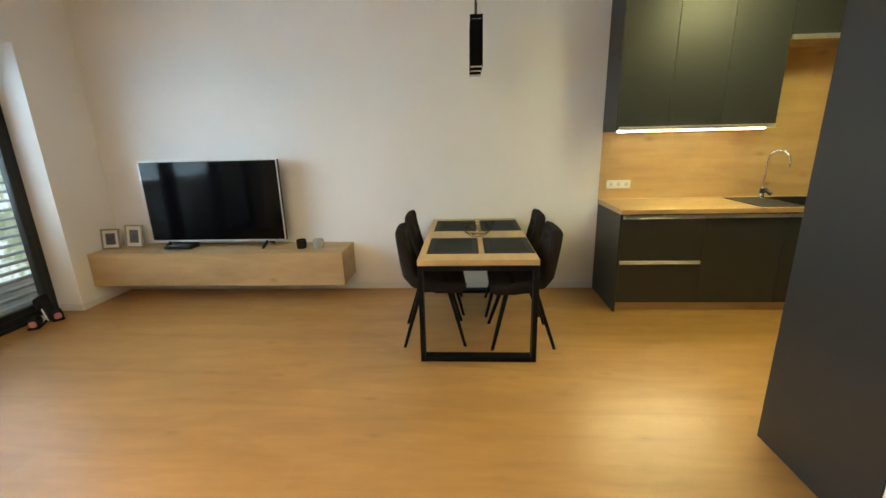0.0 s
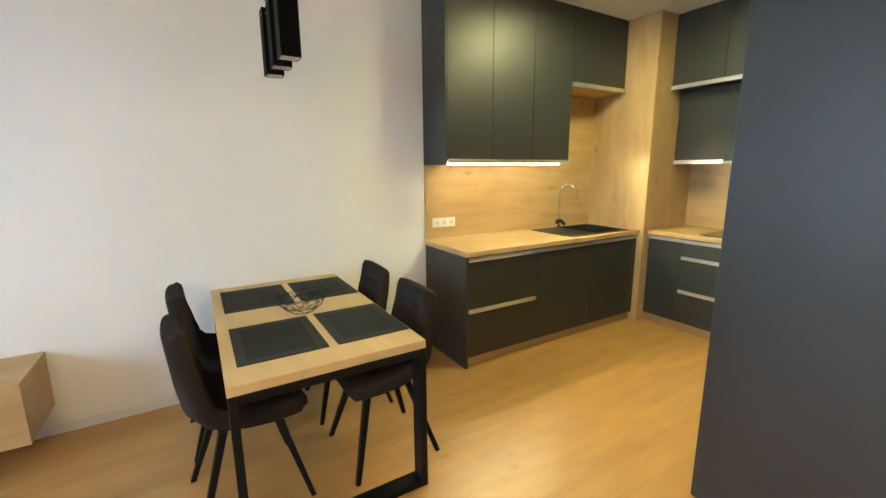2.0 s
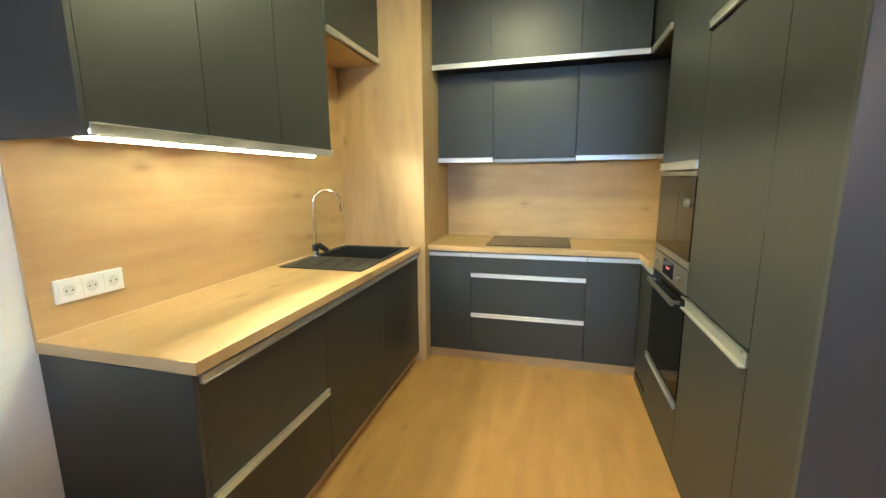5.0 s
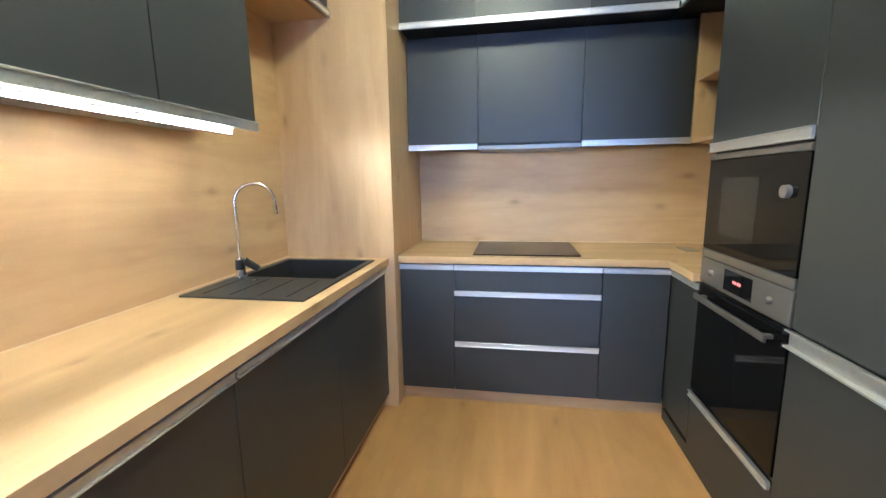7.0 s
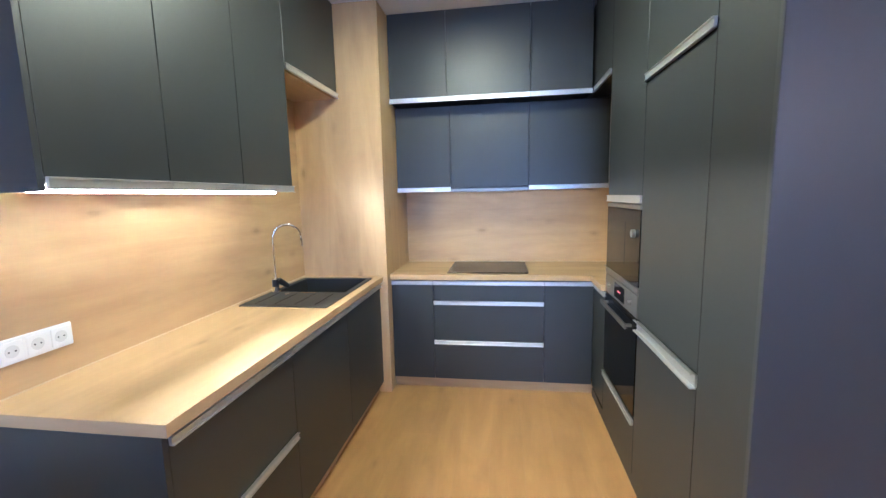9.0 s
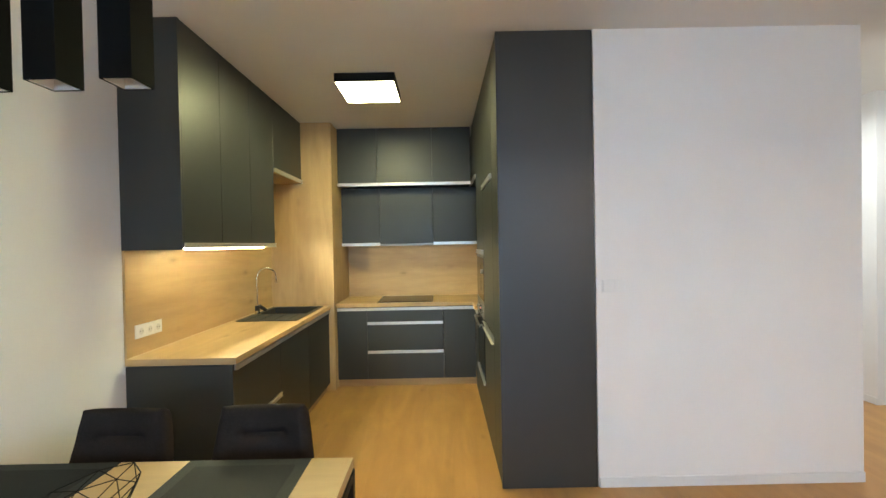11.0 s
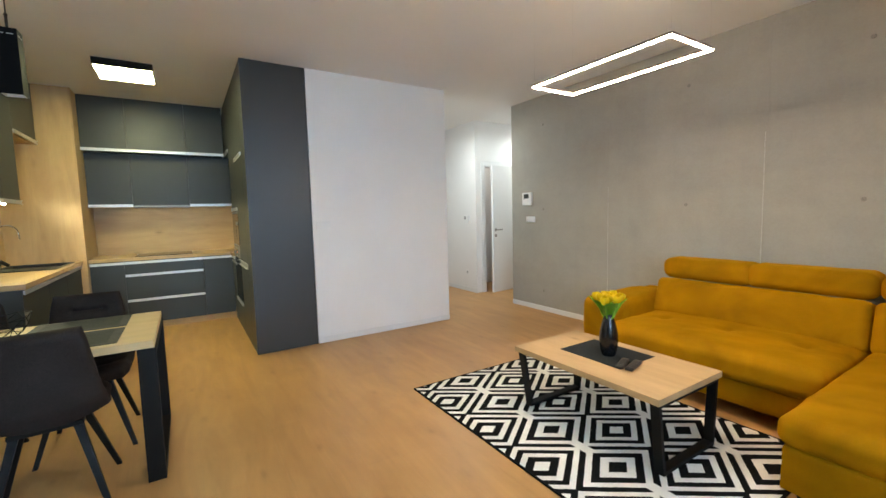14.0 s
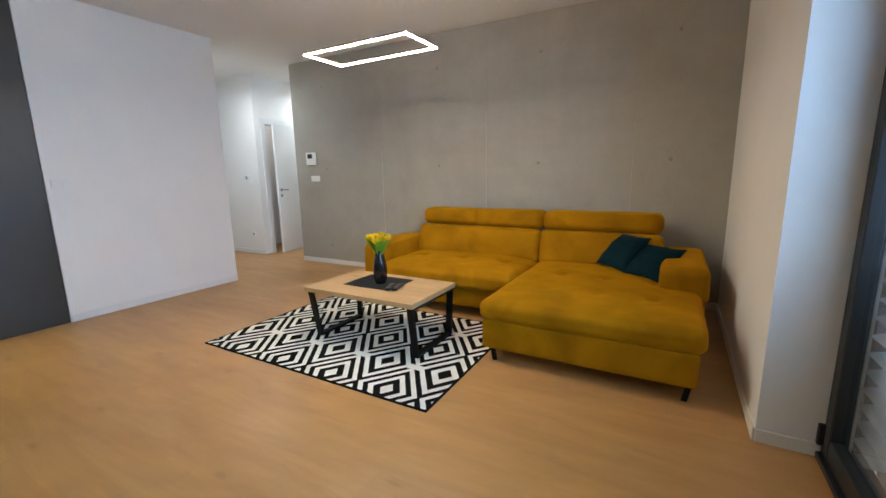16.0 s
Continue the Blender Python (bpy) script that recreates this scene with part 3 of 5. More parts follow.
part("front_edge_band", box(4.4987, 4.4998, 1.776, 3.283, 0.8622, 0.8998), "oak_y", wt, "oak decor edge band")
part("corner_edge_band", box(4.196, 4.4998, 1.7752, 1.7763, 0.8622, 0.8998), "oak_x", wt, "oak decor edge band")
bs = thing("backsplash", (XE, 2.4, 0.9), "oak decor splashback behind the hob", "backsplash")
part("panel", box(XE - 0.014, XE - 0.002, YB1 + 0.012, 3.283, 0.9005, 1.55), "oak_y", bs)
part("sealing_strip", box(XE - 0.0185, XE - 0.0142, YB1 + 0.014, 3.283, 0.9004, 0.9046, 0.001, 1), "pale_seal", bs, "pale sealing strip along the worktop")
solid("backsplash", box(4.195, XE - 0.016, YB1 + 0.002, YB1 + 0.012, 0.90, 2.222), "oak_x", "oak decor back panel in the corner", "backsplash", kind="")
solid("corner_socket", box(4.80, 4.95, 1.50, 1.58, 0.9005, 0.906, 0.002, 1), "steel", "flush pop-up socket cover in the worktop", "socket", kind="")
hob = thing("hob", (4.84, 2.53, 0.9), "black glass induction hob set on the oak worktop", "hob")
part("glass", box(4.57, 5.11, 2.218, 2.842, 0.9, 0.906, 0.002, 2), "black_glass", hob)

# wall units over the hob, in two depths
wy = [3.283, 2.832, 2.203, 1.592]
for k in range(3):
    mid = (wy[k] + wy[k + 1]) / 2
    u = thing("wall_cabinet", (5.0, mid, 1.54), "anthracite wall cabinet above the hob" if k != 1 else "anthracite wall cabinet with a steel cooker hood built in", "cabinet", "kitchen wall cabinets")
    part("body", box(4.855, XE - 0.002, wy[k + 1] + 0.001, wy[k] - 0.001, 1.548, 2.20), "anthracite", u)
    d = part("door", box(4.833, 4.851, wy[k + 1] + G, wy[k] - G, 1.560, 2.198, 0.001, 1), "anthracite", u)
    if k == 1:
        part("hood", box(4.815, XE - 0.02, wy[k + 1] + 0.002, wy[k] - 0.002, 1.522, 1.547, 0.002, 1), "steel", u, "brushed steel hood front")
    else:
        grip_x(d, 4.833, -1, wy[k + 1] + 0.002, wy[k] - 0.002, 1.562, 0.03)
wy2 = [3.283, 2.832, 2.203, 1.76]
for k in range(3):
    mid = (wy2[k] + wy2[k + 1]) / 2
    u = thing("top_cabinet", (4.9, mid, 2.22), "anthracite top cabinet reaching the ceiling", "cabinet", "kitchen top cabinets")
    part("body", box(4.70, XE - 0.002, wy2[k + 1] + 0.001, wy2[k] - 0.001, 2.214, ZC - 0.012), "anthracite", u)
    d = part("door", box(4.678, 4.696, wy2[k + 1] + G, wy2[k] - G, 2.232, ZC - 0.004, 0.001, 1), "anthracite", u)
    grip_x(d, 4.678, -1, wy2[k + 1] + 0.001, wy2[k] - 0.001, 2.236, 0.03)
u = thing("top_cabinet", (4.43, 1.45, 2.22), "anthracite corner top cabinet", "cabinet", "kitchen top cabinets")
part("body", box(4.195, XE - 0.002, YB1 + 0.014, YT - 0.02, 2.227, ZC - 0.012), "anthracite", u)
d = part("door", box(4.195, 4.676, YT - 0.018, YT, 2.232, ZC - 0.004, 0.001, 1), "anthracite", u)
grip_y(d, YT, 1, 4.196, 4.66, 2.236, 0.03)
# open oak shelves in the corner
u = thing("corner_shelf", (4.55, 1.37, 1.54), "open oak decor corner shelf beside the oven tower", "shelf")
part("side", box(4.83, 4.848, YB1 + 0.014, 1.588, 1.53, 2.222), "oak_z", u)
for z in (1.53, 1.865):
    part("board", box(4.196, 4.829, YB1 + 0.014, 1.58, z, z + 0.018, 0.001, 1), "oak_x", u)

# tall units
u = thing("tall_cabinet", (2.7, 1.45, 0), "full-height anthracite tall cabinet end unit", "cabinet", "kitchen tall cabinets")
part("side_panel", box(2.578, 2.597, YB1, YT + 0.002, 0.0, ZC - 0.003, 0.001, 1), "anthracite", u, "anthracite end panel")
# thin paler strip painted for the light on the panel's front edge
part("edge_band", box(2.579, 2.5965, YT + 0.0021, YT + 0.0031, 0.002, ZC - 0.005, 0.0004, 1), "edge_band", u, "edge strip, paler for the light that falls on it")
part("body", box(2.598, 2.903, YB1, YT - 0.02, 0.06, ZC - 0.012), "anthracite", u)
part("door", box(2.599, 2.905 - G, YT - 0.018, YT, 0.062, ZC - 0.004, 0.001, 1), "anthracite", u)
u = thing("fridge_cabinet", (3.22, 1.45, 0), "tall anthracite cabinet hiding the fridge, with grip strips", "cabinet", "kitchen tall cabinets")
part("body", box(2.907, 3.546, YB1, YT - 0.02, 0.06, ZC - 0.012), "anthracite", u)
d = part("lower_door", box(2.905 + G, 3.548 - G, YT - 0.018, YT, 0.062, 0.812, 0.001, 1), "anthracite", u)
bm = bmesh.new()
cube(bm, 2.91, 3.545, YT, YT + 0.022, 0.812, 0.818, 0.001, 1)
cube(bm, 2.91, 3.545, YT - 0.004, YT + 0.004, 0.818, 0.862)
cube(bm, 2.91, 3.545, YT + 0.012, YT + 0.022, 0.862, 0.868, 0.001, 1)
part("handle", bm, "alu", d, "broad aluminium grip profile")
for z0, z1 in ((0.806, 0.822), (0.850, 0.870)):
    part("end_cap", box(3.5455, 3.5475, YT, YT + 0.024, z0, z1, 0.0005, 1), "black_plastic", d, "black end cap")
part("middle_door", box(2.905 + G, 3.548 - G, YT - 0.018, YT, 0.870, 1.985, 0.001, 1), "anthracite", u)
d = part("upper_door", box(2.905 + G, 3.548 - G, YT - 0.018, YT, 2.02, ZC - 0.004, 0.001, 1), "anthracite", u)
grip_y(d, YT, 1, 2.91, 3.545, 2.026, 0.03)
u = thing("oven_tower", (3.87, 1.45, 0), "tall anthracite cabinet housing microwave and oven", "cabinet", "kitchen tall cabinets")
bm = box(3.549, 3.565, YB1, YT - 0.02, 0.06, ZC - 0.012)
cube(bm, 4.175, 4.191, YB1, YT - 0.02, 0.06, ZC - 0.012)
cube(bm, 3.565, 4.175, YB1, YB1 + 0.02, 0.06, ZC - 0.012)
cube(bm, 3.565, 4.175, YB1 + 0.02, YT - 0.02, 0.06, 0.34)
cube(bm, 3.565, 4.175, YB1 + 0.02, YT - 0.02, 1.45, ZC - 0.012)
cube(bm, 3.565, 4.175, YB1 + 0.02, YT - 0.02, 0.985, 1.0)
part("body", bm, "anthracite", u)
d = part("drawer", box(3.548 + G, 4.192 - G, YT - 0.018, YT, 0.062, 0.335, 0.001, 1), "anthracite", u)
grip_y(d, YT, 1, 3.552, 4.188, 0.345)
d = part("upper_door", box(3.548 + G, 4.192 - G, YT - 0.018, YT, 1.475, ZC - 0.004, 0.001, 1), "anthracite", u)
grip_y(d, YT, 1, 3.552, 4.188, 1.476, 0.034)
solid("plinth", box(2.5985, XF, YT - 0.018, YT - 0.002, 0.0, 0.0595), "anthracite", "anthracite plinth under the tall cabinets", "plinth", kind="")

ov = thing("oven", (3.87, 1.5, 0.36), "black glass built-in oven with a steel control panel", "oven")
part("body", box(3.568, 4.172, 1.20, YT - 0.021, 0.36, 0.98), "black_plastic", ov)
part("door", box(3.553, 4.187, YT - 0.019, YT + 0.004, 0.362, 0.862, 0.002, 1), "black_glass", ov)
c = part("control_panel", box(3.553, 4.187, YT - 0.019, YT + 0.004, 0.868, 0.982, 0.002, 1), "steel", ov, "brushed steel control panel")
part("display", box(3.77, 3.97, YT + 0.0042, YT + 0.006, 0.885, 0.968), "black_glass", c)
for xx in (3.66, 4.08):
    part("knob", rod(bmesh.new(), (xx, YT + 0.004, 0.925), (xx, YT + 0.022, 0.925), 0.0145, 0.0135, 20), "steel", c, smooth=40)
M["red_digits"] = emitter("red_display_digits", (1.0, 0.02, 0.03), 1.5)
bm = bmesh.new()
for k, xx in enumerate((3.895, 3.880, 3.862, 3.847)):
    cube(bm, xx - 0.004, xx + 0.004, YT + 0.0062, YT + 0.0066, 0.923, 0.934)
part("digits", bm, "red_digits", c, "small red glowing digits")
bm = bmesh.new()
cube(bm, 3.60, 4.14, YT + 0.035, YT + 0.047, 0.800, 0.825, 0.003, 2)
for xx in (3.62, 4.10):
    cube(bm, xx, xx + 0.02, YT + 0.004, YT + 0.036, 0.806, 0.819)
part("handle", bm, "steel", ov, "dark steel bar handle")
mw = thing("microwave", (3.87, 1.5, 1.0), "black glass built-in microwave with a steel frame", "microwave")
part("body", box(3.568, 4.172, 1.30, YT - 0.021, 1.002, 1.445), "black_plastic", mw)
part("front", box(3.553, 4.187, YT - 0.019, YT + 0.003, 1.022, 1.405, 0.002, 1), "black_glass", mw)
for z0, z1 in ((0.988, 1.02), (1.407, 1.428)):
    part("trim", box(3.553, 4.187, YT - 0.019, YT + 0.005, z0, z1, 0.002, 1), "steel", mw, "brushed steel trim strip")
part("window", box(3.80, 4.06, YT + 0.0032, YT + 0.0042, 1.10, 1.33), material("smoked_glass", (0.022, 0.020, 0.017), 0.08, spec=0.2), mw, "smoked viewing window")
part("knob", rod(bmesh.new(), (3.635, YT + 0.003, 1.285), (3.635, YT + 0.02, 1.285), 0.021, 0.020, 22), "steel", mw, smooth=40)

GRID["kitchen"] = False

# kitchen ceiling lamp
cl = thing("ceiling_lamp", (3.31, 2.66, ZC), "square lit ceiling lamp with a dark frame", "lamp")
bm = slab(3.085, 3.54, 2.43, 2.89, 2.787, ZC - 0.001, 3.093, 3.532, 2.438, 2.882)
part("frame", bm, "black_metal", cl)
part("diffuser", box(3.0935, 3.5315, 2.4385, 2.8815, 2.783, 2.83, 0.002, 1), "led_panel", cl, "glowing white diffuser")

# ---- soft furnishing helpers ----
def soft(bm, x0, x1, y0, y1, z0, z1, r, puff=0.0, n=10, wrinkle=0.0, seed=0, m=None, puff_front=0.0, dimples=(), grooves=(), crowd=0.6):
    """A padded block: rounded edges of radius r, its top swollen by puff, with slight wrinkles."""
    t = bmesh.new()
    bmesh.ops.create_cube(t, size=2.0)
    bmesh.ops.subdivide_edges(t, edges=t.edges[:], cuts=n, use_grid_fill=True)
    c = Vector(((x0 + x1) / 2, (y0 + y1) / 2, (z0 + z1) / 2))
    h = Vector(((x1 - x0) / 2, (y1 - y0) / 2, (z1 - z0) / 2))
    for v in t.verts:
        u = v.co.copy()
        # crowd the loops towards the edges, where the rounding is
        u = Vector([math.copysign(abs(a) ** crowd, a) for a in u])
        p = Vector((u.x * h.x, u.y * h.y, u.z * h.z))
        inner = Vector([max(-(hh - r), min(hh - r, a)) for a, hh in zip(p, h)])
        d = p - inner
        if d.length > 1e-6:
            # measure along the cube's surface direction so that corners round evenly
            mx = max(abs(d.x), abs(d.y), abs(d.z))
            d = d.normalized() * min(r, mx)
        q = inner + d
        q.z += puff * (1 - u.x ** 4) * (1 - u.y ** 4) * (0.5 + 0.5 * u.z)
        q.y += puff_front * (1 - u.x ** 4) * (1 - u.z ** 4) * (0.5 + 0.5 * u.y)
        q += c
        if u.y > 0.9:
            for gx in grooves:
                q.y -= 0.006 * math.exp(-((q.x - gx) / 0.018) ** 2) * (1 - u.z ** 4) * (0.4 + 0.6 * math.exp(-(u.z / 0.25) ** 2))
        if u.z > 0.9:
            for dx, dy in dimples:
                dd = (q.x - dx) ** 2 + (q.y - dy) ** 2
                q.z -= 0.022 * math.exp(-dd / 0.0022) + 0.009 * math.exp(-dd / 0.022)
        if wrinkle:
            s = Vector((q.x * 7 + seed, q.y * 7, q.z * 7))
            k = wrinkle * (noise.noise(s) + 0.5 * noise.noise(s * 2.7))
            q += d.normalized() * k if d.length > 1e-6 else Vector((0, 0, k))
        v.co = q
    if m is not None:
        bmesh.ops.transform(t, matrix=m, verts=t.verts)
    me = bpy.data.meshes.new("tmp")
    t.to_mesh(me)
    t.free()
    bm.from_mesh(me)
    bpy.data.meshes.remove(me)
    return bm


def fabric(name, colour, grain=900.0, amount=0.25, sheen=0.3, r=0.85, patches=0.25, tint=(1, 1, 1)):
    m = material(name, colour, r)
    n, l, b = tree(m)
    v = coords(m, (1, 1, 1), "obj")
    a = noise_tex(m, v, grain, 3)
    p = noise_tex(m, v, 3.2, 3, 0.5, 0.5)
    lo, hi = tuple(c * (1 - amount) for c in colour), tuple(min(1, c * (1 + amount)) for c in colour)
    c = ramp(m, a, [(0.3, lo), (0.7, hi)])
    d = 1 - patches
    c = mix(m, 1.0, c, ramp(m, p, [(0.32, (d, d, d)), (0.68, tuple(min(1.25, 1.0 + 0.18 * t) for t in tint))]), "MULTIPLY")
    base(m, c)
    b.inputs["Sheen Weight"].default_value = sheen
    b.inputs["Sheen Roughness"].default_value = 0.4
    b.inputs["Sheen Tint"].default_value = (*[min(1, c * 2.6) for c in colour], 1)
    b.inputs["Specular IOR Level"].default_value = 0.06
    bump(m, a, 0.25, 0.0012)
    return m


M["mustard"] = fabric("mustard_velvet", (0.335, 0.152, 0.003), 500, 0.16, 0.6, 0.8, 0.24)
M["teal"] = fabric("teal_velvet", (0.0035, 0.025, 0.038), 700, 0.2, 0.3, 0.7, 0.4)
M["charcoal"] = fabric("charcoal_chair_fabric", (0.028, 0.0228, 0.0212), 420, 0.4, 0.06, 0.9, 0.15)
M["placemat"] = plain("dark_woven_placemat", (0.021, 0.0245, 0.0265), 0.65, grain=900, amount=0.35, bumpy=0.35, spec=0.12)
M["placemat_edge"] = plain("placemat_border_weave", (0.024, 0.0275, 0.030), 0.6, grain=900, amount=0.35, bumpy=0.3, spec=0.18)
M["glaze"] = plain("black_glazed_ceramic", (0.008, 0.008, 0.009), 0.12, grain=30, amount=0.1, bumpy=0)
M["petal"] = plain("yellow_petal", (0.88, 0.66, 0.01), 0.55, grain=90, amount=0.12, bumpy=0.05)
M["leaf"] = plain("tulip_leaf_green", (0.25, 0.56, 0.05), 0.45, grain=120, amount=0.2, bumpy=0.1)
M["frame_grey"] = plain("window_frame_anthracite", (0.020, 0.022, 0.025), 0.5, grain=200, amount=0.08, bumpy=0.03, spec=0.3)
M["door_white"] = plain("white_door_lacquer", (0.80, 0.80, 0.79), 0.35, grain=60, amount=0.01, bumpy=0, stains=0.02)

# ---- window wall ----
FX = XW - 0.240      # inner face of the window frame
win = thing("window_1", (FX - 0.04, (WY0 + WY1) / 2, 0), "wide floor-length window with dark anthracite frames", "window", kind="structure")
mull = [WY0 + 0.004, 1.34, 2.36, WY1 - 0.004]
part("sill", box(FX - 0.085, FX + 0.02, WY0 + 0.003, WY1 - 0.003, 0.0, 0.03, 0.003, 1), "frame_grey", win)
M["glass"] = material("window_glass", (1, 1, 1), 0.0)
M["glass"].node_tree.nodes["Principled BSDF"].inputs["Transmission Weight"].default_value = 1.0
for k in range(3):
    a, b = mull[k], mull[k + 1]
    bm = bmesh.new()
    w1 = 0.075
    cube(bm, FX - 0.07, FX, a, a + w1, 0.03, WZ - 0.003, 0.004, 1)
    cube(bm, FX - 0.07, FX, b - w1, b, 0.03, WZ - 0.003, 0.004, 1)
    cube(bm, FX - 0.068, FX - 0.002, a + w1, b - w1, 0.03, 0.03 + w1, 0.004, 1)
    cube(bm, FX - 0.068, FX - 0.002, a + w1, b - w1, WZ - w1, WZ - 0.003, 0.004, 1)
    # sash, set a little proud
    s0, s1 = a + w1 - 0.012, b - w1 + 0.012
    cube(bm, FX - 0.05, FX + 0.014, s0, s0 + 0.055, 0.09, WZ - 0.065, 0.005, 1)
    cube(bm, FX - 0.05, FX + 0.014, s1 - 0.055, s1, 0.09, WZ - 0.065, 0.005, 1)
    cube(bm, FX - 0.048, FX + 0.012, s0 + 0.055, s1 - 0.055, 0.09, 0.15, 0.005, 1)
    cube(bm, FX - 0.048, FX + 0.012, s0 + 0.055, s1 - 0.055, WZ - 0.125, WZ - 0.065, 0.005, 1)
    part("window_frame", bm, "frame_grey", win)
    g = part("pane", box(FX - 0.028, FX - 0.020, s0 + 0.05, s1 - 0.05, 0.145, WZ - 0.12), "glass", win, "clear glass pane")
    g.visible_shadow = False
for z0 in (0.07, 2.12):
    part("hinge", box(FX - 0.002, FX + 0.026, WY0 + 0.010, WY0 + 0.034, z0, z0 + 0.10, 0.005, 2), "black_plastic", win, "black hinge cover")
bl = thing("window_blind", (XW - 0.366, (WY0 + WY1) / 2, 0.05), "lowered grey venetian blind outside the window", "blind")
M["slat"] = plain("grey_lacquered_slat", (0.30, 0.32, 0.34), 0.4, grain=100, amount=0.05, bumpy=0)
nz = int((WZ - 0.12) / 0.078)
for k in range(nz):
    z = 0.07 + k * 0.078
    bm = bmesh.new()
    prof = [(-0.036, 0.004), (-0.018, 0.006), (0.0, 0.004), (0.018, -0.001), (0.036, -0.010)]
    rows_ = []
    for yy in (WY0 + 0.03, WY1 - 0.03):
        rows_.append([bm.verts.new((XW - 0.366 + px, yy, z + pz)) for px, pz in prof] + [bm.verts.new((XW - 0.366 + px, yy, z + pz - 0.0015)) for px, pz in prof[::-1]])
    for i in range(10):
        bm.faces.new((rows_[0][i], rows_[0][(i + 1) % 10], rows_[1][(i + 1) % 10], rows_[1][i]))
    for rr in rows_:
        bm.faces.new(rr)
    part("slat", bm, "slat", bl)
for yy in (WY0 + 0.015, WY1 - 0.015):
    part("guide_rail", box(XW - 0.386, XW - 0.346, yy - 0.012, yy + 0.012, 0.0, WZ), "frame_grey", bl)
solid("balcony_slab", box(-4.4, XW - 0.43, -1.5, 5.0, -0.2, -0.03), plain("balcony_concrete", (0.30, 0.29, 0.28), 0.85, grain=80, amount=0.15, bumpy=0.2), "grey concrete balcony slab outside the window", "balcony", kind="structure")


def backdrop_material():
    m = bpy.data.materials.new("garden_distance")
    m.use_nodes = True
    n, l, b = tree(m)
    v = coords(m, (1, 1, 1))
    a = noise_tex(m, v, 0.55, 6, 0.7)
    c = ramp(m, a, [(0.30, (0.05, 0.08, 0.06)), (0.48, (0.14, 0.22, 0.18)), (0.60, (0.42, 0.58, 0.75)), (0.75, (0.60, 0.78, 1.0))])
    b.inputs["Base Color"].default_value = (0.02, 0.02, 0.02, 1)
    l.new(c, b.inputs["Emission Color"])
    b.inputs["Emission Strength"].default_value = 2.2
    b.inputs["Roughness"].default_value = 1.0
    return m


solid("backdrop", box(-14.1, -14.0, -14, 18, -4, 8), backdrop_material(), "blurred green garden and pale sky in the distance", "backdrop")

# slippers left by the window
M["slip_dark"] = fabric("dark_slipper_plush", (0.02, 0.02, 0.024), 500, 0.4, 0.2, 0.95, 0.2)
M["slip_white"] = fabric("white_fleece", (0.7, 0.68, 0.66), 500, 0.2, 0.3, 0.95, 0.1)
M["slip_pink"] = fabric("pink_plush", (0.55, 0.22, 0.20), 500, 0.2, 0.3, 0.95, 0.1)


def slipper(name, x, y, ang):
    s = thing(name, (0, 0, 0), "dark plush house slipper with white lining and pink toe", "slipper", "slippers by the window")
    part("sole", soft(bmesh.new(), -0.125, 0.125, -0.043, 0.043, 0.0, 0.018, 0.008, n=6), "slip_dark", s, smooth=60)
    part("upper", soft(bmesh.new(), -0.01, 0.118, -0.042, 0.042, 0.015, 0.095, 0.032, 0.012, n=8, wrinkle=0.004), "slip_dark", s, smooth=60)
    part("lining", soft(bmesh.new(), -0.115, 0.02, -0.038, 0.038, 0.016, 0.055, 0.018, -0.012, n=8, wrinkle=0.006), "slip_white", s, "white fleece lining", smooth=60)
    part("toe_patch", soft(bmesh.new(), 0.085, 0.128, -0.028, 0.028, 0.02, 0.080, 0.020, n=6, wrinkle=0.004), "slip_pink", s, "pink toe patch", smooth=60)
    s.matrix_basis = pose(x, y, 0.0, 0, 0, ang)
    return s


slipper("slipper", -2.79, 3.01, -60)
slipper("slipper", -2.78, 3.17, -38)
stood = slipper("slipper", 0, 0, 0)
stood.matrix_basis = pose(-2.755, 3.10, 0.131, 0, -105, 0)
stood["label"] = "dark plush house slipper stood on its heel"

# ---- television wall ----
sb = thing("sideboard", (-1.43, 3.72, 0.2), "long floating oak sideboard fixed to the wall", "sideboard")
part("body", box(-2.668, -0.15, 3.522, YN - 0.001, 0.184, 0.490, 0.001, 1), "oak_x", sb)
part("top", box(-2.670, -0.148, 3.500, YN - 0.001, 0.4905, 0.512, 0.0015, 1), "oak_x", sb)
for a, b in ((-2.668, -1.83), (-1.827, -0.99), (-0.987, -0.15)):
    part("front", box(a - 0.0012, b + 0.0012, 3.502, 3.521, 0.185, 0.4895, 0.0003, 1), "oak_x", sb)
tv = thing("television", (-1.48, 3.78, 0.512), "large flat black television with a slim silver rim", "television")
part("housing", box(-2.165, -0.785, 3.752, 3.80, 0.575, 1.368, 0.004, 2), "black_plastic", tv)
M["tv_screen"] = material("television_screen", (0.003, 0.003, 0.004), 0.08, spec=0.22)
part("screen", box(-2.156, -0.794, 3.7475, 3.7515, 0.590, 1.360), "tv_screen", tv, "dark glossy screen")
bm = bmesh.new()
cube(bm, -2.168, -0.782, 3.745, 3.757, 0.570, 0.588, 0.002, 1)
cube(bm, -2.168, -2.158, 3.745, 3.757, 0.588, 1.370, 0.002, 1)
cube(bm, -0.792, -0.782, 3.745, 3.757, 0.588, 1.370, 0.002, 1)
cube(bm, -2.158, -0.792, 3.745, 3.757, 1.362, 1.370, 0.002, 1)
part("rim", bm, "alu", tv, "slim silver rim")
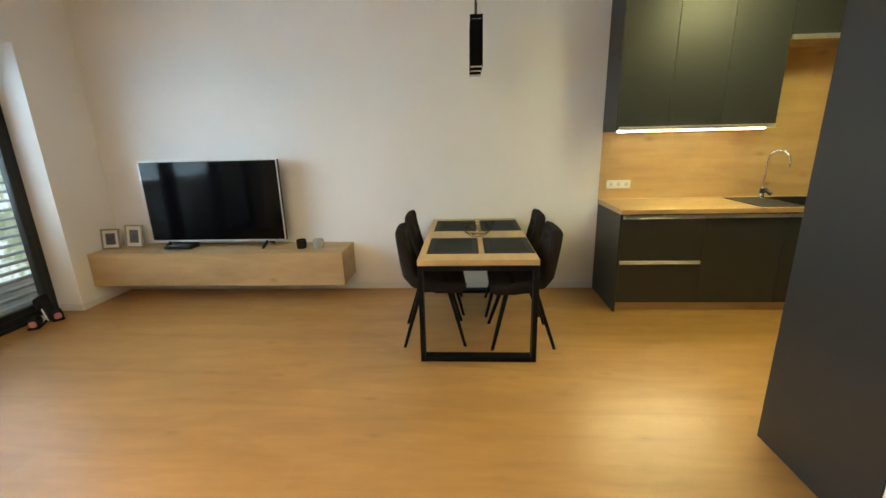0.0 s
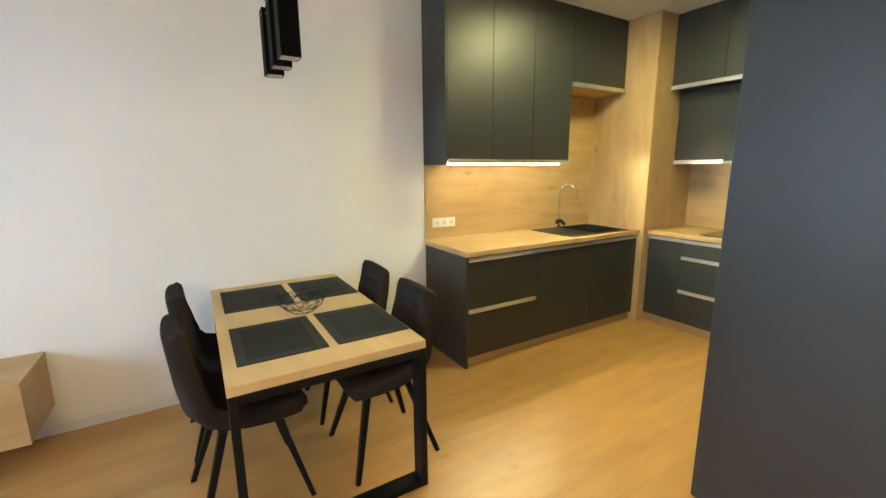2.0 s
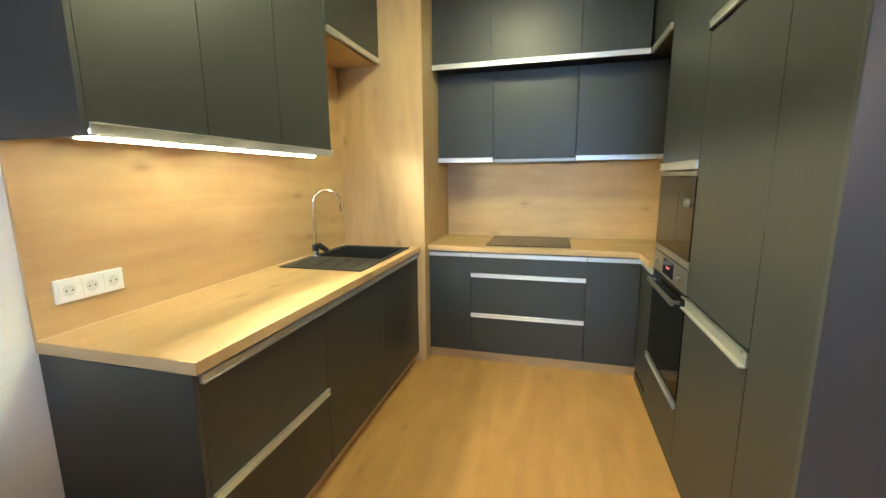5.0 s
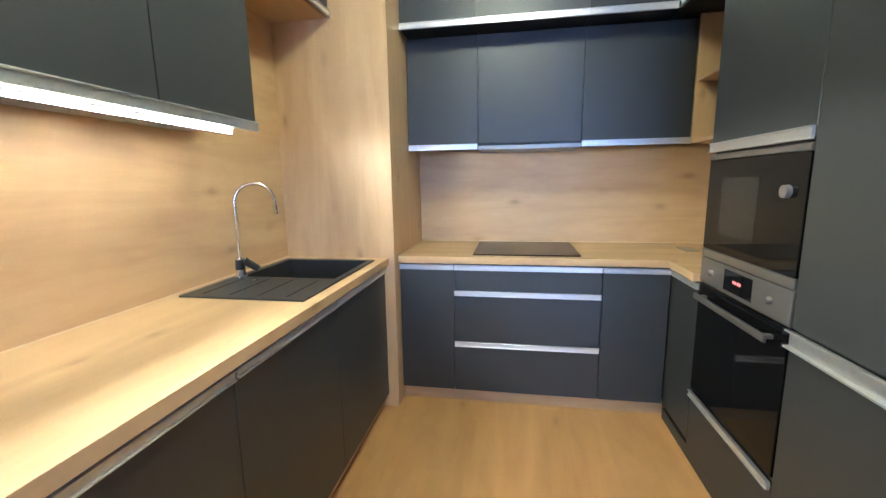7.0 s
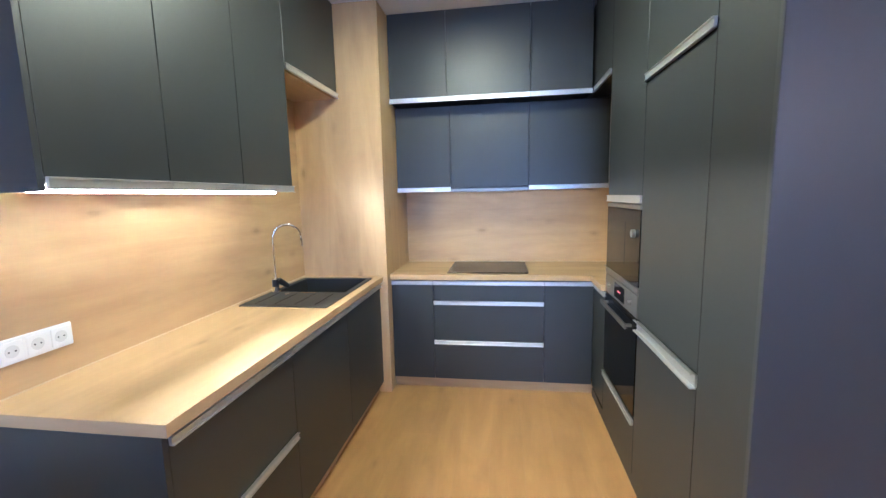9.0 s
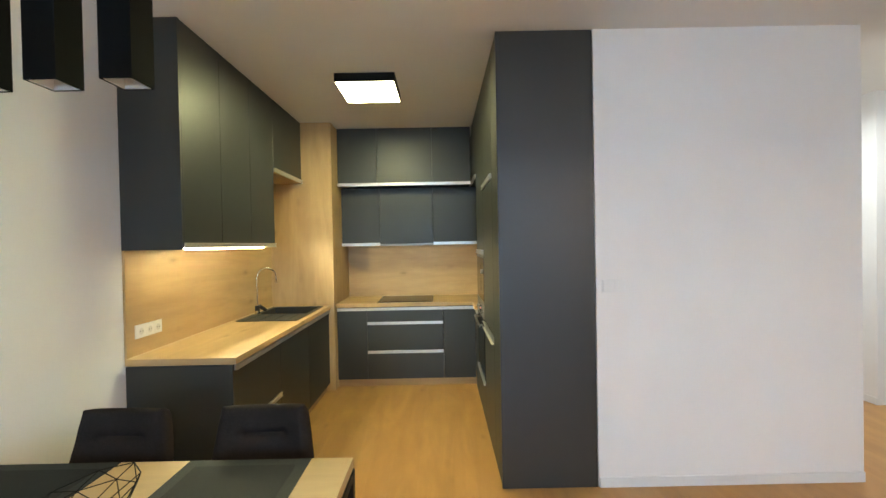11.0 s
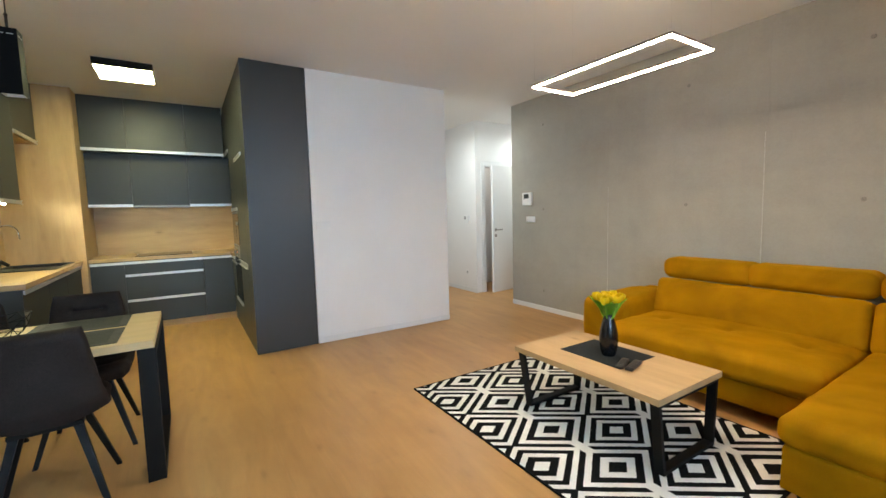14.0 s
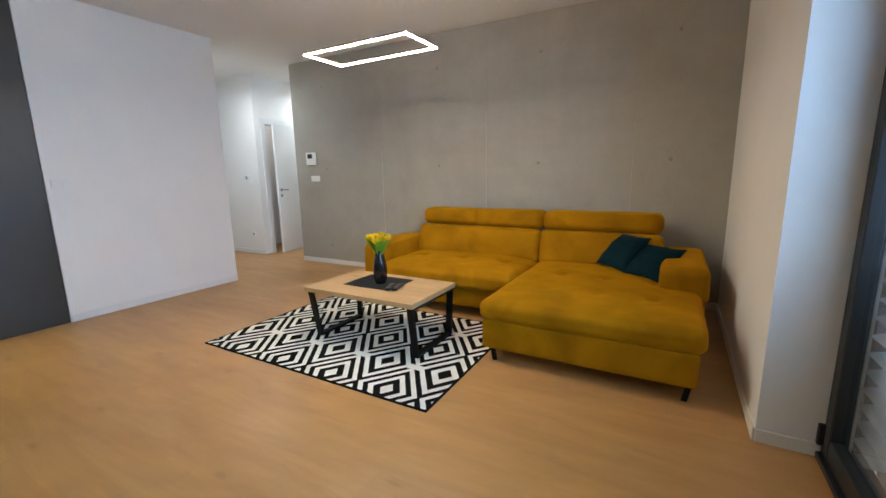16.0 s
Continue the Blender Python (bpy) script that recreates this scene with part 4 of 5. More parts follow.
for cx in (-1.985, -0.975):
    bm = bmesh.new()
    bar(bm, (cx, 3.77, 0.575), (cx - 0.01, 3.66, 0.517), 0.03, 0.012, (1, 0, 0))
    bar(bm, (cx, 3.77, 0.575), (cx + 0.01, 3.88, 0.517), 0.03, 0.012, (1, 0, 0))
    part("foot", bm, "black_plastic", tv)
stb = thing("set_top_box", (-1.85, 3.72, 0.512), "small black set-top box under the television", "box")
part("case", box(-1.96, -1.72, 3.64, 3.80, 0.516, 0.552, 0.004, 2), "black_plastic", stb)
part("front_strip", box(-1.955, -1.725, 3.638, 3.6395, 0.524, 0.544), "black_glass", stb)
M["pale_frame"] = plain("weathered_wood_frame", (0.30, 0.26, 0.21), 0.6, grain=60, amount=0.15, bumpy=0.1)
M["passepartout"] = plain("cream_card", (0.78, 0.74, 0.66), 0.8)
M["photo_dark"] = plain("dark_grey_print", (0.07, 0.08, 0.10), 0.4, grain=14, amount=0.6, bumpy=0)


def picture_frame(x, y, z, w, h, ang):
    f = thing("photo_frame", (0, 0, 0), "small weathered wooden photo frame with dark print", "photo frame", "photo frames on the sideboard")
    t = 0.016
    bm = bmesh.new()
    cube(bm, -w / 2, -w / 2 + t, -0.009, 0.009, 0, h, 0.002, 1)
    cube(bm, w / 2 - t, w / 2, -0.009, 0.009, 0, h, 0.002, 1)
    cube(bm, -w / 2 + t, w / 2 - t, -0.009, 0.009, 0, t, 0.002, 1)
    cube(bm, -w / 2 + t, w / 2 - t, -0.009, 0.009, h - t, h, 0.002, 1)
    part("rim", bm, "pale_frame", f)
    part("mount", box(-w / 2 + t, w / 2 - t, -0.002, 0.004, t, h - t), "passepartout", f)
    part("print", box(-w / 3.9, w / 3.9, -0.0035, -0.0022, h * 0.22, h * 0.78), "photo_dark", f)
    bm = bmesh.new()
    bar(bm, (0, 0.01, h * 0.7), (0, 0.075, 0.0205), 0.03, 0.004, (1, 0, 0))
    part("easel", bm, "black_plastic", f)
    f.matrix_basis = pose(x, y, z, -9, 0, ang)


picture_frame(-2.585, 3.70, 0.5135, 0.175, 0.205, 10)
picture_frame(-2.375, 3.745, 0.5135, 0.195, 0.235, -4)


def candle_jar(x, y, mat, wax, label, belly=0.0):
    j = thing("candle_jar", (x, y, 0.512), label, "candle", "candle jars on the sideboard")
    r, h = 0.048, 0.085
    prof = [(0.0, 0.0), (r - 0.004, 0.0), (r, 0.006), (r + belly * 0.7, h * 0.3), (r + belly, h * 0.55), (r + belly * 0.7, h * 0.8), (r, h), (r - 0.003, h), (r - 0.003, 0.06), (0.0, 0.06)]
    part("jar", lathe(bmesh.new(), prof, (x, y, 0.512)), mat, j, smooth=40)
    part("wax", lathe(bmesh.new(), [(0.0, 0.0605), (r - 0.0035, 0.0605), (r - 0.0035, 0.066), (0.0, 0.067)], (x, y, 0.512)), wax, j, smooth=40)
    part("wick", rod(bmesh.new(), (x, y, 0.577), (x + 0.002, y, 0.588), 0.0012, n=6), "black_plastic", j)


M["smoky_glass"] = plain("dark_smoky_jar", (0.012, 0.012, 0.016), 0.12, grain=20, amount=0.1, bumpy=0)
M["speckled"] = plain("grey_speckled_ceramic", (0.42, 0.43, 0.43), 0.25, grain=220, amount=0.5, bumpy=0.05)
M["wax"] = plain("cream_wax", (0.75, 0.70, 0.6), 0.5)
M["dark_wax"] = plain("dark_wax", (0.04, 0.03, 0.05), 0.5)
candle_jar(-0.60, 3.68, "smoky_glass", "dark_wax", "dark glass candle jar on the oak sideboard")
candle_jar(-0.435, 3.69, "speckled", "wax", "grey speckled rounded candle jar on the oak sideboard", 0.008)

# ---- dining group ----
tb = thing("dining_table", (1.105, 3.155, 0), "oak dining table on black steel loop legs", "table")
TX0, TX1, TY0, TY1 = 0.688, 1.495, 2.445, 3.872
part("tabletop", box(TX0, TX1, TY0, TY1, 0.707, 0.746, 0.002, 2), "oak_table", tb)
for yy in (TY0 + 0.035, TY1 - 0.075):
    bm = bmesh.new()
    cube(bm, TX0 + 0.002, TX0 + 0.034, yy - 0.04, yy + 0.04, 0.0, 0.706, 0.002, 1)
    cube(bm, TX1 - 0.034, TX1 - 0.002, yy - 0.04, yy + 0.04, 0.0, 0.706, 0.002, 1)
    cube(bm, TX0 + 0.034, TX1 - 0.034, yy - 0.04, yy + 0.04, 0.001, 0.034, 0.002, 1)
    cube(bm, TX0 + 0.034, TX1 - 0.034, yy - 0.04, yy + 0.04, 0.672, 0.705, 0.002, 1)
    part("leg_frame", bm, "black_metal", tb, "black steel loop leg")
for x0, x1 in ((0.738, 1.103), (1.142, 1.488)):
    for y0, y1 in ((2.600, 3.052), (3.312, 3.764)):
        pm = thing("placemat", ((x0 + x1) / 2, (y0 + y1) / 2, 0.7463), "dark grey woven placemat with a paler border band", "placemat", "placemats on the dining table")
        e = 0.042
        part("border", slab(x0, x1, y0, y1, 0.7463, 0.7492, x0 + e, x1 - e, y0 + e, y1 - e), "placemat_edge", pm, "slightly paler woven border")
        part("field", box(x0 + e, x1 - e, y0 + e, y1 - e, 0.7463, 0.7496, 0.0008, 1), "placemat", pm)

# geometric wire bowl
BWX, BWY = 1.105, 3.125
wb = thing("wire_bowl", (BWX, BWY, 0.748), "black geometric wire bowl on the dining table", "bowl")
rings = []
for r, z, ph in ((0.055, 0.004, 0.0), (0.100, 0.037, 0.5), (0.130, 0.079, 0.0), (0.143, 0.117, 0.5)):
    rings.append([(BWX + r * math.cos(2 * math.pi * (k + ph) / 8), BWY + r * math.sin(2 * math.pi * (k + ph) / 8), 0.748 + z * 0.94 + 0.2 * max(0.0, z - 0.01) / 0.1 * r * math.cos(2 * math.pi * (k + ph) / 8 + 1.25)) for k in range(8)])
for i, rg in enumerate(rings):
    for k in range(8):
        part("wire", rod(bmesh.new(), rg[k], rg[(k + 1) % 8], 0.0017, n=6), "black_metal", wb)
for i in range(3):
    for k in range(8):
        for d in ((0, -1) if i % 2 == 0 else (0, 1)):
            part("wire", rod(bmesh.new(), rings[i][k], rings[i + 1][(k + d) % 8], 0.0016, n=6), "black_metal", wb)


# chairs: one padded shell on four splayed legs
def chair_shell_surface(u, v):
    """A point of the shell's inner face: u across (-1 to 1), v from the back's top (0) to the seat's front (1)."""
    prof = [(-0.216, 0.890, 0.164), (-0.211, 0.825, 0.178), (-0.203, 0.735, 0.189), (-0.193, 0.63, 0.198), (-0.178, 0.545, 0.208), (-0.130, 0.487, 0.216),
            (-0.03, 0.468, 0.222), (0.07, 0.468, 0.222), (0.16, 0.472, 0.222), (0.215, 0.470, 0.208), (0.240, 0.452, 0.195)]
    f = v * (len(prof) - 1)
    i = min(int(f), len(prof) - 2)
    f -= i
    f = f * f * (3 - 2 * f) * 0.4 + f * 0.6
    x, z, w = (prof[i][k] * (1 - f) + prof[i + 1][k] * f for k in range(3))
    bend = math.exp(-((v - 0.44) / 0.20) ** 2)
    lift = (0.010 + 0.062 * bend) * abs(u) ** 2.6
    tilt = min(1, max(0, (v - 0.25) / 0.3))
    return Vector((x + lift * (1 - tilt) * 1.0 + lift * tilt * 0.25, u * w, z + lift * tilt))


def make_chair():
    ch = thing("dining_chair", (0, 0, 0), "charcoal fabric dining chair with tufted shell and black splayed legs", "chair", "chairs round the dining table")
    nu, nv, th = 36, 110, 0.058
    front, back = [], []
    bm = bmesh.new()
    for j in range(nv + 1):
        v = j / nv
        rf, rb = [], []
        for i in range(nu + 1):
            u = -1 + 2 * i / nu
            p = chair_shell_surface(u, v)
            du = chair_shell_surface(min(1, u + 0.02), v) - chair_shell_surface(max(-1, u - 0.02), v)
            dv = chair_shell_surface(u, min(1, v + 0.01)) - chair_shell_surface(u, max(0, v - 0.01))
            nrm = dv.cross(du).normalized()
            if nrm.x < 0 and v < 0.4 or nrm.z < 0 and v >= 0.4:
                nrm = -nrm
            edge = max(0.0, 1 - (1 - abs(u)) / 0.14), max(0.0, 1 - min(v, 1 - v) / 0.055)
            e = math.sqrt(max(0.0, 1 - min(1, edge[0] ** 2 + edge[1] ** 2)))
            pad = 0.020
            for sv, deep in ((0.145, 0.020), (0.70, 0.012)):
                across_seam = 1 / (1 + math.exp((abs(u) - 0.46) / 0.05))
                pad -= deep * math.exp(-((v - sv) / 0.010) ** 2) * across_seam
                pad -= 0.006 * math.exp(-((v - sv) / 0.035) ** 2) * (1 - abs(u) ** 4)
            for tu, tvv in ((-0.44, 0.145), (0.44, 0.145), (-0.44, 0.70), (0.44, 0.70)):
                pad -= 0.012 * math.exp(-(((u - tu) / 0.07) ** 2 + ((v - tvv) / 0.018) ** 2))
            rf.append(bm.verts.new(p + nrm * (pad * e)))
            rb.append(bm.verts.new(p - nrm * (th * (0.25 + 0.75 * e))))
        front.append(rf)
        back.append(rb)
    for j in range(nv):
        for i in range(nu):
            bm.faces.new((front[j][i], front[j][i + 1], front[j + 1][i + 1], front[j + 1][i]))
            bm.faces.new((back[j][i], back[j + 1][i], back[j + 1][i + 1], back[j][i + 1]))
    for j in range(nv):
        for i in (0, nu):
            bm.faces.new((front[j][i], front[j + 1][i], back[j + 1][i], back[j][i]))
    for i in range(nu):
        for j in (0, nv):
            bm.faces.new((front[j][i], front[j][i + 1], back[j][i + 1], back[j][i]))
    part("shell", bm, "charcoal", ch, smooth=70)
    part("seat_plate", box(-0.12, 0.14, -0.13, 0.13, 0.405, 0.430, 0.004, 1), "black_metal", ch)
    for sx in (-1, 1):
        for sy in (-1, 1):
            bm = bmesh.new()
            a, b = Vector((0.228 * sx, (0.215 + 0.008 * sx) * sy, 0.0)), Vector((0.105 * sx + 0.01, 0.105 * sy, 0.42))
            d = (b - a)
            s0, s1 = 0.011, 0.017
            vs = []
            for p, s in ((a, s0), (b, s1)):
                for qx, qy in ((-1, -1), (1, -1), (1, 1), (-1, 1)):
                    vs.append(bm.verts.new(p + Vector((qx * s, qy * s, 0))))
            for f in ((3, 2, 1, 0), (4, 5, 6, 7), (0, 1, 5, 4), (1, 2, 6, 5), (2, 3, 7, 6), (3, 0, 4, 7)):
                bm.faces.new([vs[i] for i in f])
            part("leg", bm, "black_metal", ch)
    return ch


chair = make_chair()
chair.matrix_basis = pose(0.757, 2.875, 0, 0, 0, 4.4)
copy_thing(chair, pose(0.748, 3.440, 0, 0, 0, 3))
copy_thing(chair, pose(1.427, 2.839, 0, 0, 0, 180.5))
copy_thing(chair, pose(1.416, 3.412, 0, 0, 0, 178))

# pendants over the table
M["inner_white"] = plain("white_inner_lacquer", (0.9, 0.9, 0.88), 0.4, grain=40, amount=0.02, bumpy=0)


def make_pendant(y):
    p = thing("pendant_lamp", (1.096, y, ZC), "black square pendant lamp hanging on a cord", "lamp", "pendants over the dining table")
    x, w, z0, z1, t = 1.096, 0.0435, 1.996, 2.314, 0.003
    bm = slab(x - w, x + w, y - w, y + w, z0, z1, x - w + t, x + w - t, y - w + t, y + w - t)
    sh = part("shade", bm, "pendant_black", p)
    part("lining", slab(x - w + t + 0.0003, x + w - t - 0.0003, y - w + t + 0.0003, y + w - t - 0.0003, z0 + 0.002, z1 - 0.05, x - w + 0.009, x + w - 0.009, y - w + 0.009, y + w - 0.009), "inner_white", p, "white inner lining")
    bm = bmesh.new()
    cube(bm, x - w + t, x + w - t, y - 0.008, y + 0.008, z1 - 0.012, z1 - 0.006)
    cube(bm, x - 0.008, x + 0.008, y - w + t, y + w - t, z1 - 0.0125, z1 - 0.0055)
    part("crossbar", bm, "black_metal", p)
    # raised grey chips painted for the light that shows in the vent slots
    for dx, dy in ((1, 0), (-1, 0), (0, 1), (0, -1)):
        for k in (-1, 1):
            c = Vector((x + dx * (w + 0.0003) + dy * k * 0.017, y + dy * (w + 0.0003) + dx * k * 0.017, z1 - 0.028))
            hx, hy = (0.0004, 0.0125) if dx else (0.0125, 0.0004)
            part("vent_slot", box(c.x - hx, c.x + hx, c.y - hy, c.y + hy, c.z - 0.0022, c.z + 0.0022), "grey_plastic", sh, "grey chip for the light in a vent slot")
    part("bulb", lathe(bmesh.new(), [(0.0, -0.06), (0.02, -0.052), (0.030, -0.03), (0.030, -0.012), (0.018, 0.018), (0.014, 0.05), (0.0, 0.05)], (x, y, 2.12), 16), "inner_white", p, "unlit white bulb", smooth=50)
    part("bulb_holder", rod(bmesh.new(), (x, y, 2.16), (x, y, z1 - 0.01), 0.017, n=16), "black_plastic", p, smooth=40)
    part("cord_grip", rod(bmesh.new(), (x, y, z1 - 0.006), (x, y, z1 + 0.072), 0.0062, n=12), "black_plastic", p, smooth=40)
    part("collar", lathe(bmesh.new(), [(0.0, -0.008), (0.006, -0.007), (0.0085, 0.0), (0.006, 0.007), (0.0, 0.008)], (x, y, z1 + 0.074), 12), "black_plastic", p, smooth=40)
    part("cord", rod(bmesh.new(), (x, y, z1 + 0.075), (x, y, ZC - 0.02), 0.0028, n=8), "black_plastic", p, smooth=40)


for y in (2.952, 3.152, 3.355):
    make_pendant(y)
solid("pendant_rail", box(1.069, 1.123, 2.80, 3.49, ZC - 0.024, ZC - 0.0005, 0.003, 1), "black_metal", "black ceiling rail that carries the pendants", "lamp rail", kind="")

# ---- lounge ----
def rug_material():
    m = material("diamond_rug_pile", (0.7, 0.68, 0.62), 0.95, 0.0, 0.08)
    n, l, b = tree(m)
    g = n.new("ShaderNodeNewGeometry")
    sep = n.new("ShaderNodeSeparateXYZ")
    l.new(g.outputs["Position"], sep.inputs[0])
    wob = noise_tex(m, g.outputs["Position"], 60, 2)
    wob = math_node(m, "MULTIPLY_ADD", wob, 0.03, -0.015)
    # cells centred on the white diamonds
    u = math_node(m, "MULTIPLY_ADD", sep.outputs[0], 1 / 0.4575, 0.5 - 0.098 / 0.4575)
    v = math_node(m, "MULTIPLY_ADD", sep.outputs[1], 1 / 0.634, 0.5 - 0.764 / 0.634)

    def fold(a):
        a = math_node(m, "SUBTRACT", a, math_node(m, "FLOOR", a))
        a = math_node(m, "ABSOLUTE", math_node(m, "SUBTRACT", a, 0.5))
        return math_node(m, "MULTIPLY", a, 2.0)

    fv = fold(v)
    d = math_node(m, "ADD", fold(u), fv)
    d = math_node(m, "ADD", d, wob)
    # the pale outer lines of neighbours meet at the side corners
    knot = math_node(m, "MULTIPLY", math_node(m, "GREATER_THAN", fv, 0.90), math_node(m, "LESS_THAN", math_node(m, "ABSOLUTE", math_node(m, "SUBTRACT", d, 1.0)), 0.15))
    r = n.new("ShaderNodeValToRGB")
    r.color_ramp.interpolation = "CONSTANT"
    W, K = 1.0, 0.0
    stops = [(0.0, W), (0.20, K), (0.43, W), (0.61, K), (0.79, W), (0.955, K), (1.14, W), (1.315, K), (1.535, W), (1.76, K)]
    e = r.color_ramp.elements
    while len(e) < len(stops):
        e.new(0.5)
    for el, (p, c) in zip(e, stops):
        el.position, el.color = p / 2, (c, c, c, 1)
    l.new(math_node(m, "MULTIPLY", d, 0.5), r.inputs[0])
    # black binding round the edge
    def inside(sock, lo, hi):
        return math_node(m, "MULTIPLY", math_node(m, "GREATER_THAN", sock, lo), math_node(m, "LESS_THAN", sock, hi))

    fill = math_node(m, "MULTIPLY", inside(sep.outputs[0], RX0 + 0.012, RX1 - 0.012), inside(sep.outputs[1], RY0 + 0.012, RY1 - 0.012))
    sel = n.new("ShaderNodeSeparateColor")
    l.new(r.outputs[0], sel.inputs[0])
    fac = math_node(m, "MULTIPLY", math_node(m, "MAXIMUM", sel.outputs[0], knot), fill)
    pile = noise_tex(m, g.outputs["Position"], 350, 4)
    wear = noise_tex(m, g.outputs["Position"], 9, 4)
    black = ramp(m, pile, [(0.3, (0.003, 0.003, 0.0035)), (0.7, (0.010, 0.010, 0.010))])
    white = ramp(m, pile, [(0.3, (0.72, 0.71, 0.67)), (0.7, (0.88, 0.87, 0.83))])
    white = mix(m, 1.0, white, ramp(m, wear, [(0.3, (0.88, 0.87, 0.85)), (0.7, (1, 1, 1))]), "MULTIPLY")
    base(m, mix(m, fac, black, white))
    bump(m, pile, 0.5, 0.003)
    return m


RX0, RX1, RY0, RY1 = -1.155, 0.895, -0.54, 0.858
bm = bmesh.new()
nx, ny = 40, 28
grid = [[bm.verts.new((RX0 + (RX1 - RX0) * i / nx, RY0 + (RY1 - RY0) * j / ny, 0.0085 + 0.0012 * noise.noise(Vector((i * 0.4, j * 0.4, 0))))) for i in range(nx + 1)] for j in range(ny + 1)]
for j in range(ny):
    for i in range(nx):
        bm.faces.new((grid[j][i], grid[j][i + 1], grid[j + 1][i + 1], grid[j + 1][i]))
rim = [grid[0][i] for i in range(nx + 1)] + [grid[j][nx] for j in range(1, ny + 1)] + [grid[ny][i] for i in range(nx - 1, -1, -1)] + [grid[j][0] for j in range(ny - 1, 0, -1)]
low = [bm.verts.new((v.co.x, v.co.y, 0.0004)) for v in rim]
for k in range(len(rim)):
    bm.faces.new((rim[k], rim[(k + 1) % len(rim)], low[(k + 1) % len(rim)], low[k]))
M["rug"] = rug_material()
solid("rug", bm, "rug", "black and white rug with concentric diamond pattern", "rug", kind="")

# coffee table
CX0, CX1, CY0, CY1, CZ = -0.765, 0.262, -0.25, 0.385, 0.42
ct = thing("coffee_table", ((CX0 + CX1) / 2, 0.07, 0.009), "low oak coffee table on slanted black steel frames", "table")
part("tabletop", box(CX0, CX1, CY0, CY1, CZ - 0.036, CZ, 0.002, 2), "oak_x", ct)
for xt, xb in ((CX0 + 0.035, CX0 + 0.02), (CX1 - 0.04, CX1 - 0.085)):
    bm = bmesh.new()
    ya, yb, yc, yd = CY1 - 0.03, CY0 + 0.03, CY1 - 0.06, CY0 + 0.09
    bar(bm, (xt, ya, CZ - 0.038), (xb, yc, 0.011), 0.05, 0.02, (0, 1, 0))
    bar(bm, (xt, yb, CZ - 0.038), (xb, yd, 0.011), 0.05, 0.02, (0, 1, 0))
    bar(bm, (xb, yc + 0.01, 0.021), (xb, yd - 0.01, 0.021), 0.05, 0.02, (0, 0, 1))
    bar(bm, (xt, ya, CZ - 0.047), (xt, yb, CZ - 0.047), 0.05, 0.02, (0, 0, 1))
    part("leg_frame", bm, "black_metal", ct, "black steel loop leg")
solid("table_mat", box(-0.42, 0.03, -0.165, 0.19, CZ + 0.0005, CZ + 0.003, 0.001, 1), "placemat", "dark grey woven mat on the coffee table", "placemat", kind="")

# vase of tulips
vz = CZ + 0.003
vx, vy = -0.232, 0.035
vs_ = thing("vase", (vx, vy, vz), "black ribbed ceramic vase with yellow tulips", "vase")
prof = [(0.0, 0.0), (0.037, 0.0)]
for k in range(25):
    t = k / 24
    r = 0.040 + 0.022 * math.sin(math.pi * min(1, t * 1.05) ** 0.85) - 0.012 * t
    prof.append((r + 0.0012 * (1 if k % 2 else -1), 0.004 + 0.262 * t))
prof += [(0.031, 0.268), (0.027, 0.262), (0.027, 0.20), (0.0, 0.20)]
part("body", lathe(bmesh.new(), prof, (vx, vy, vz), 32), "glaze", vs_, smooth=30)
fl = thing("tulip_bunch", (vx, vy, vz + 0.205), "bunch of yellow tulips standing in the black vase", "flowers")
rng = random.Random(11)


def tulip_head(c, tilt):
    core = lathe(bmesh.new(), [(0.0, 0.0), (0.011, 0.004), (0.017, 0.016), (0.016, 0.032), (0.008, 0.044), (0.0, 0.048)], (0, 0, 0), 12)
    bmesh.ops.transform(core, matrix=Matrix.Translation(c) @ tilt @ Matrix.Scale(0.85, 4), verts=core.verts)
    bloom = part("bloom", core, "petal", fl, "closed yellow bloom", smooth=50)
    for ring_i in range(2):
        for k in range(3):
            bm = bmesh.new()
            a = 2 * math.pi * (k + 0.5 * ring_i) / 3
            g = []
            for j in range(6):
                t = j / 5
                w = 0.021 * math.sin(math.pi * (0.12 + 0.80 * t) ** 0.9)
                rr = 0.005 + 0.027 * math.sin(math.pi * min(1, 0.1 + t * 0.72)) - 0.003 * ring_i
                z = 0.066 * t
                row = []
                for s in (-1, 0, 1):
                    aa = a + s * w / 0.024
                    row.append(bm.verts.new((rr * math.cos(aa) * (1.0 if s else 1.12), rr * math.sin(aa) * (1.0 if s else 1.12), z)))
                g.append(row)
            for j in range(5):
                for s in range(2):
                    bm.faces.new((g[j][s], g[j][s + 1], g[j + 1][s + 1], g[j + 1][s]))
            bmesh.ops.solidify(bm, geom=bm.faces[:], thickness=0.0012)
            bmesh.ops.transform(bm, matrix=Matrix.Translation(c) @ tilt @ Matrix.Scale(0.85, 4), verts=bm.verts)
            part("petal", bm, "petal", bloom, smooth=50)


for k in range(11):
    a = 2.4 * k
    rr = 0.012 + 0.070 * math.sqrt(k / 11)
    top = Vector((vx + rr * math.cos(a), vy + rr * math.sin(a), vz + 0.352 - 0.12 * rr + rng.uniform(-0.012, 0.012)))
    bottom = Vector((vx + 0.012 * math.cos(a), vy + 0.012 * math.sin(a), vz + 0.205))
    mid = (top + bottom) / 2 + Vector((math.cos(a), math.sin(a), 0)) * rr * 0.12
    st = part("stem", tube(bmesh.new(), [bottom, mid, top], 0.0035, 7), "leaf", fl, smooth=60)
    d = (top - mid).normalized()
    tulip_head(top, d.to_track_quat("Z", "Y").to_matrix().to_4x4())
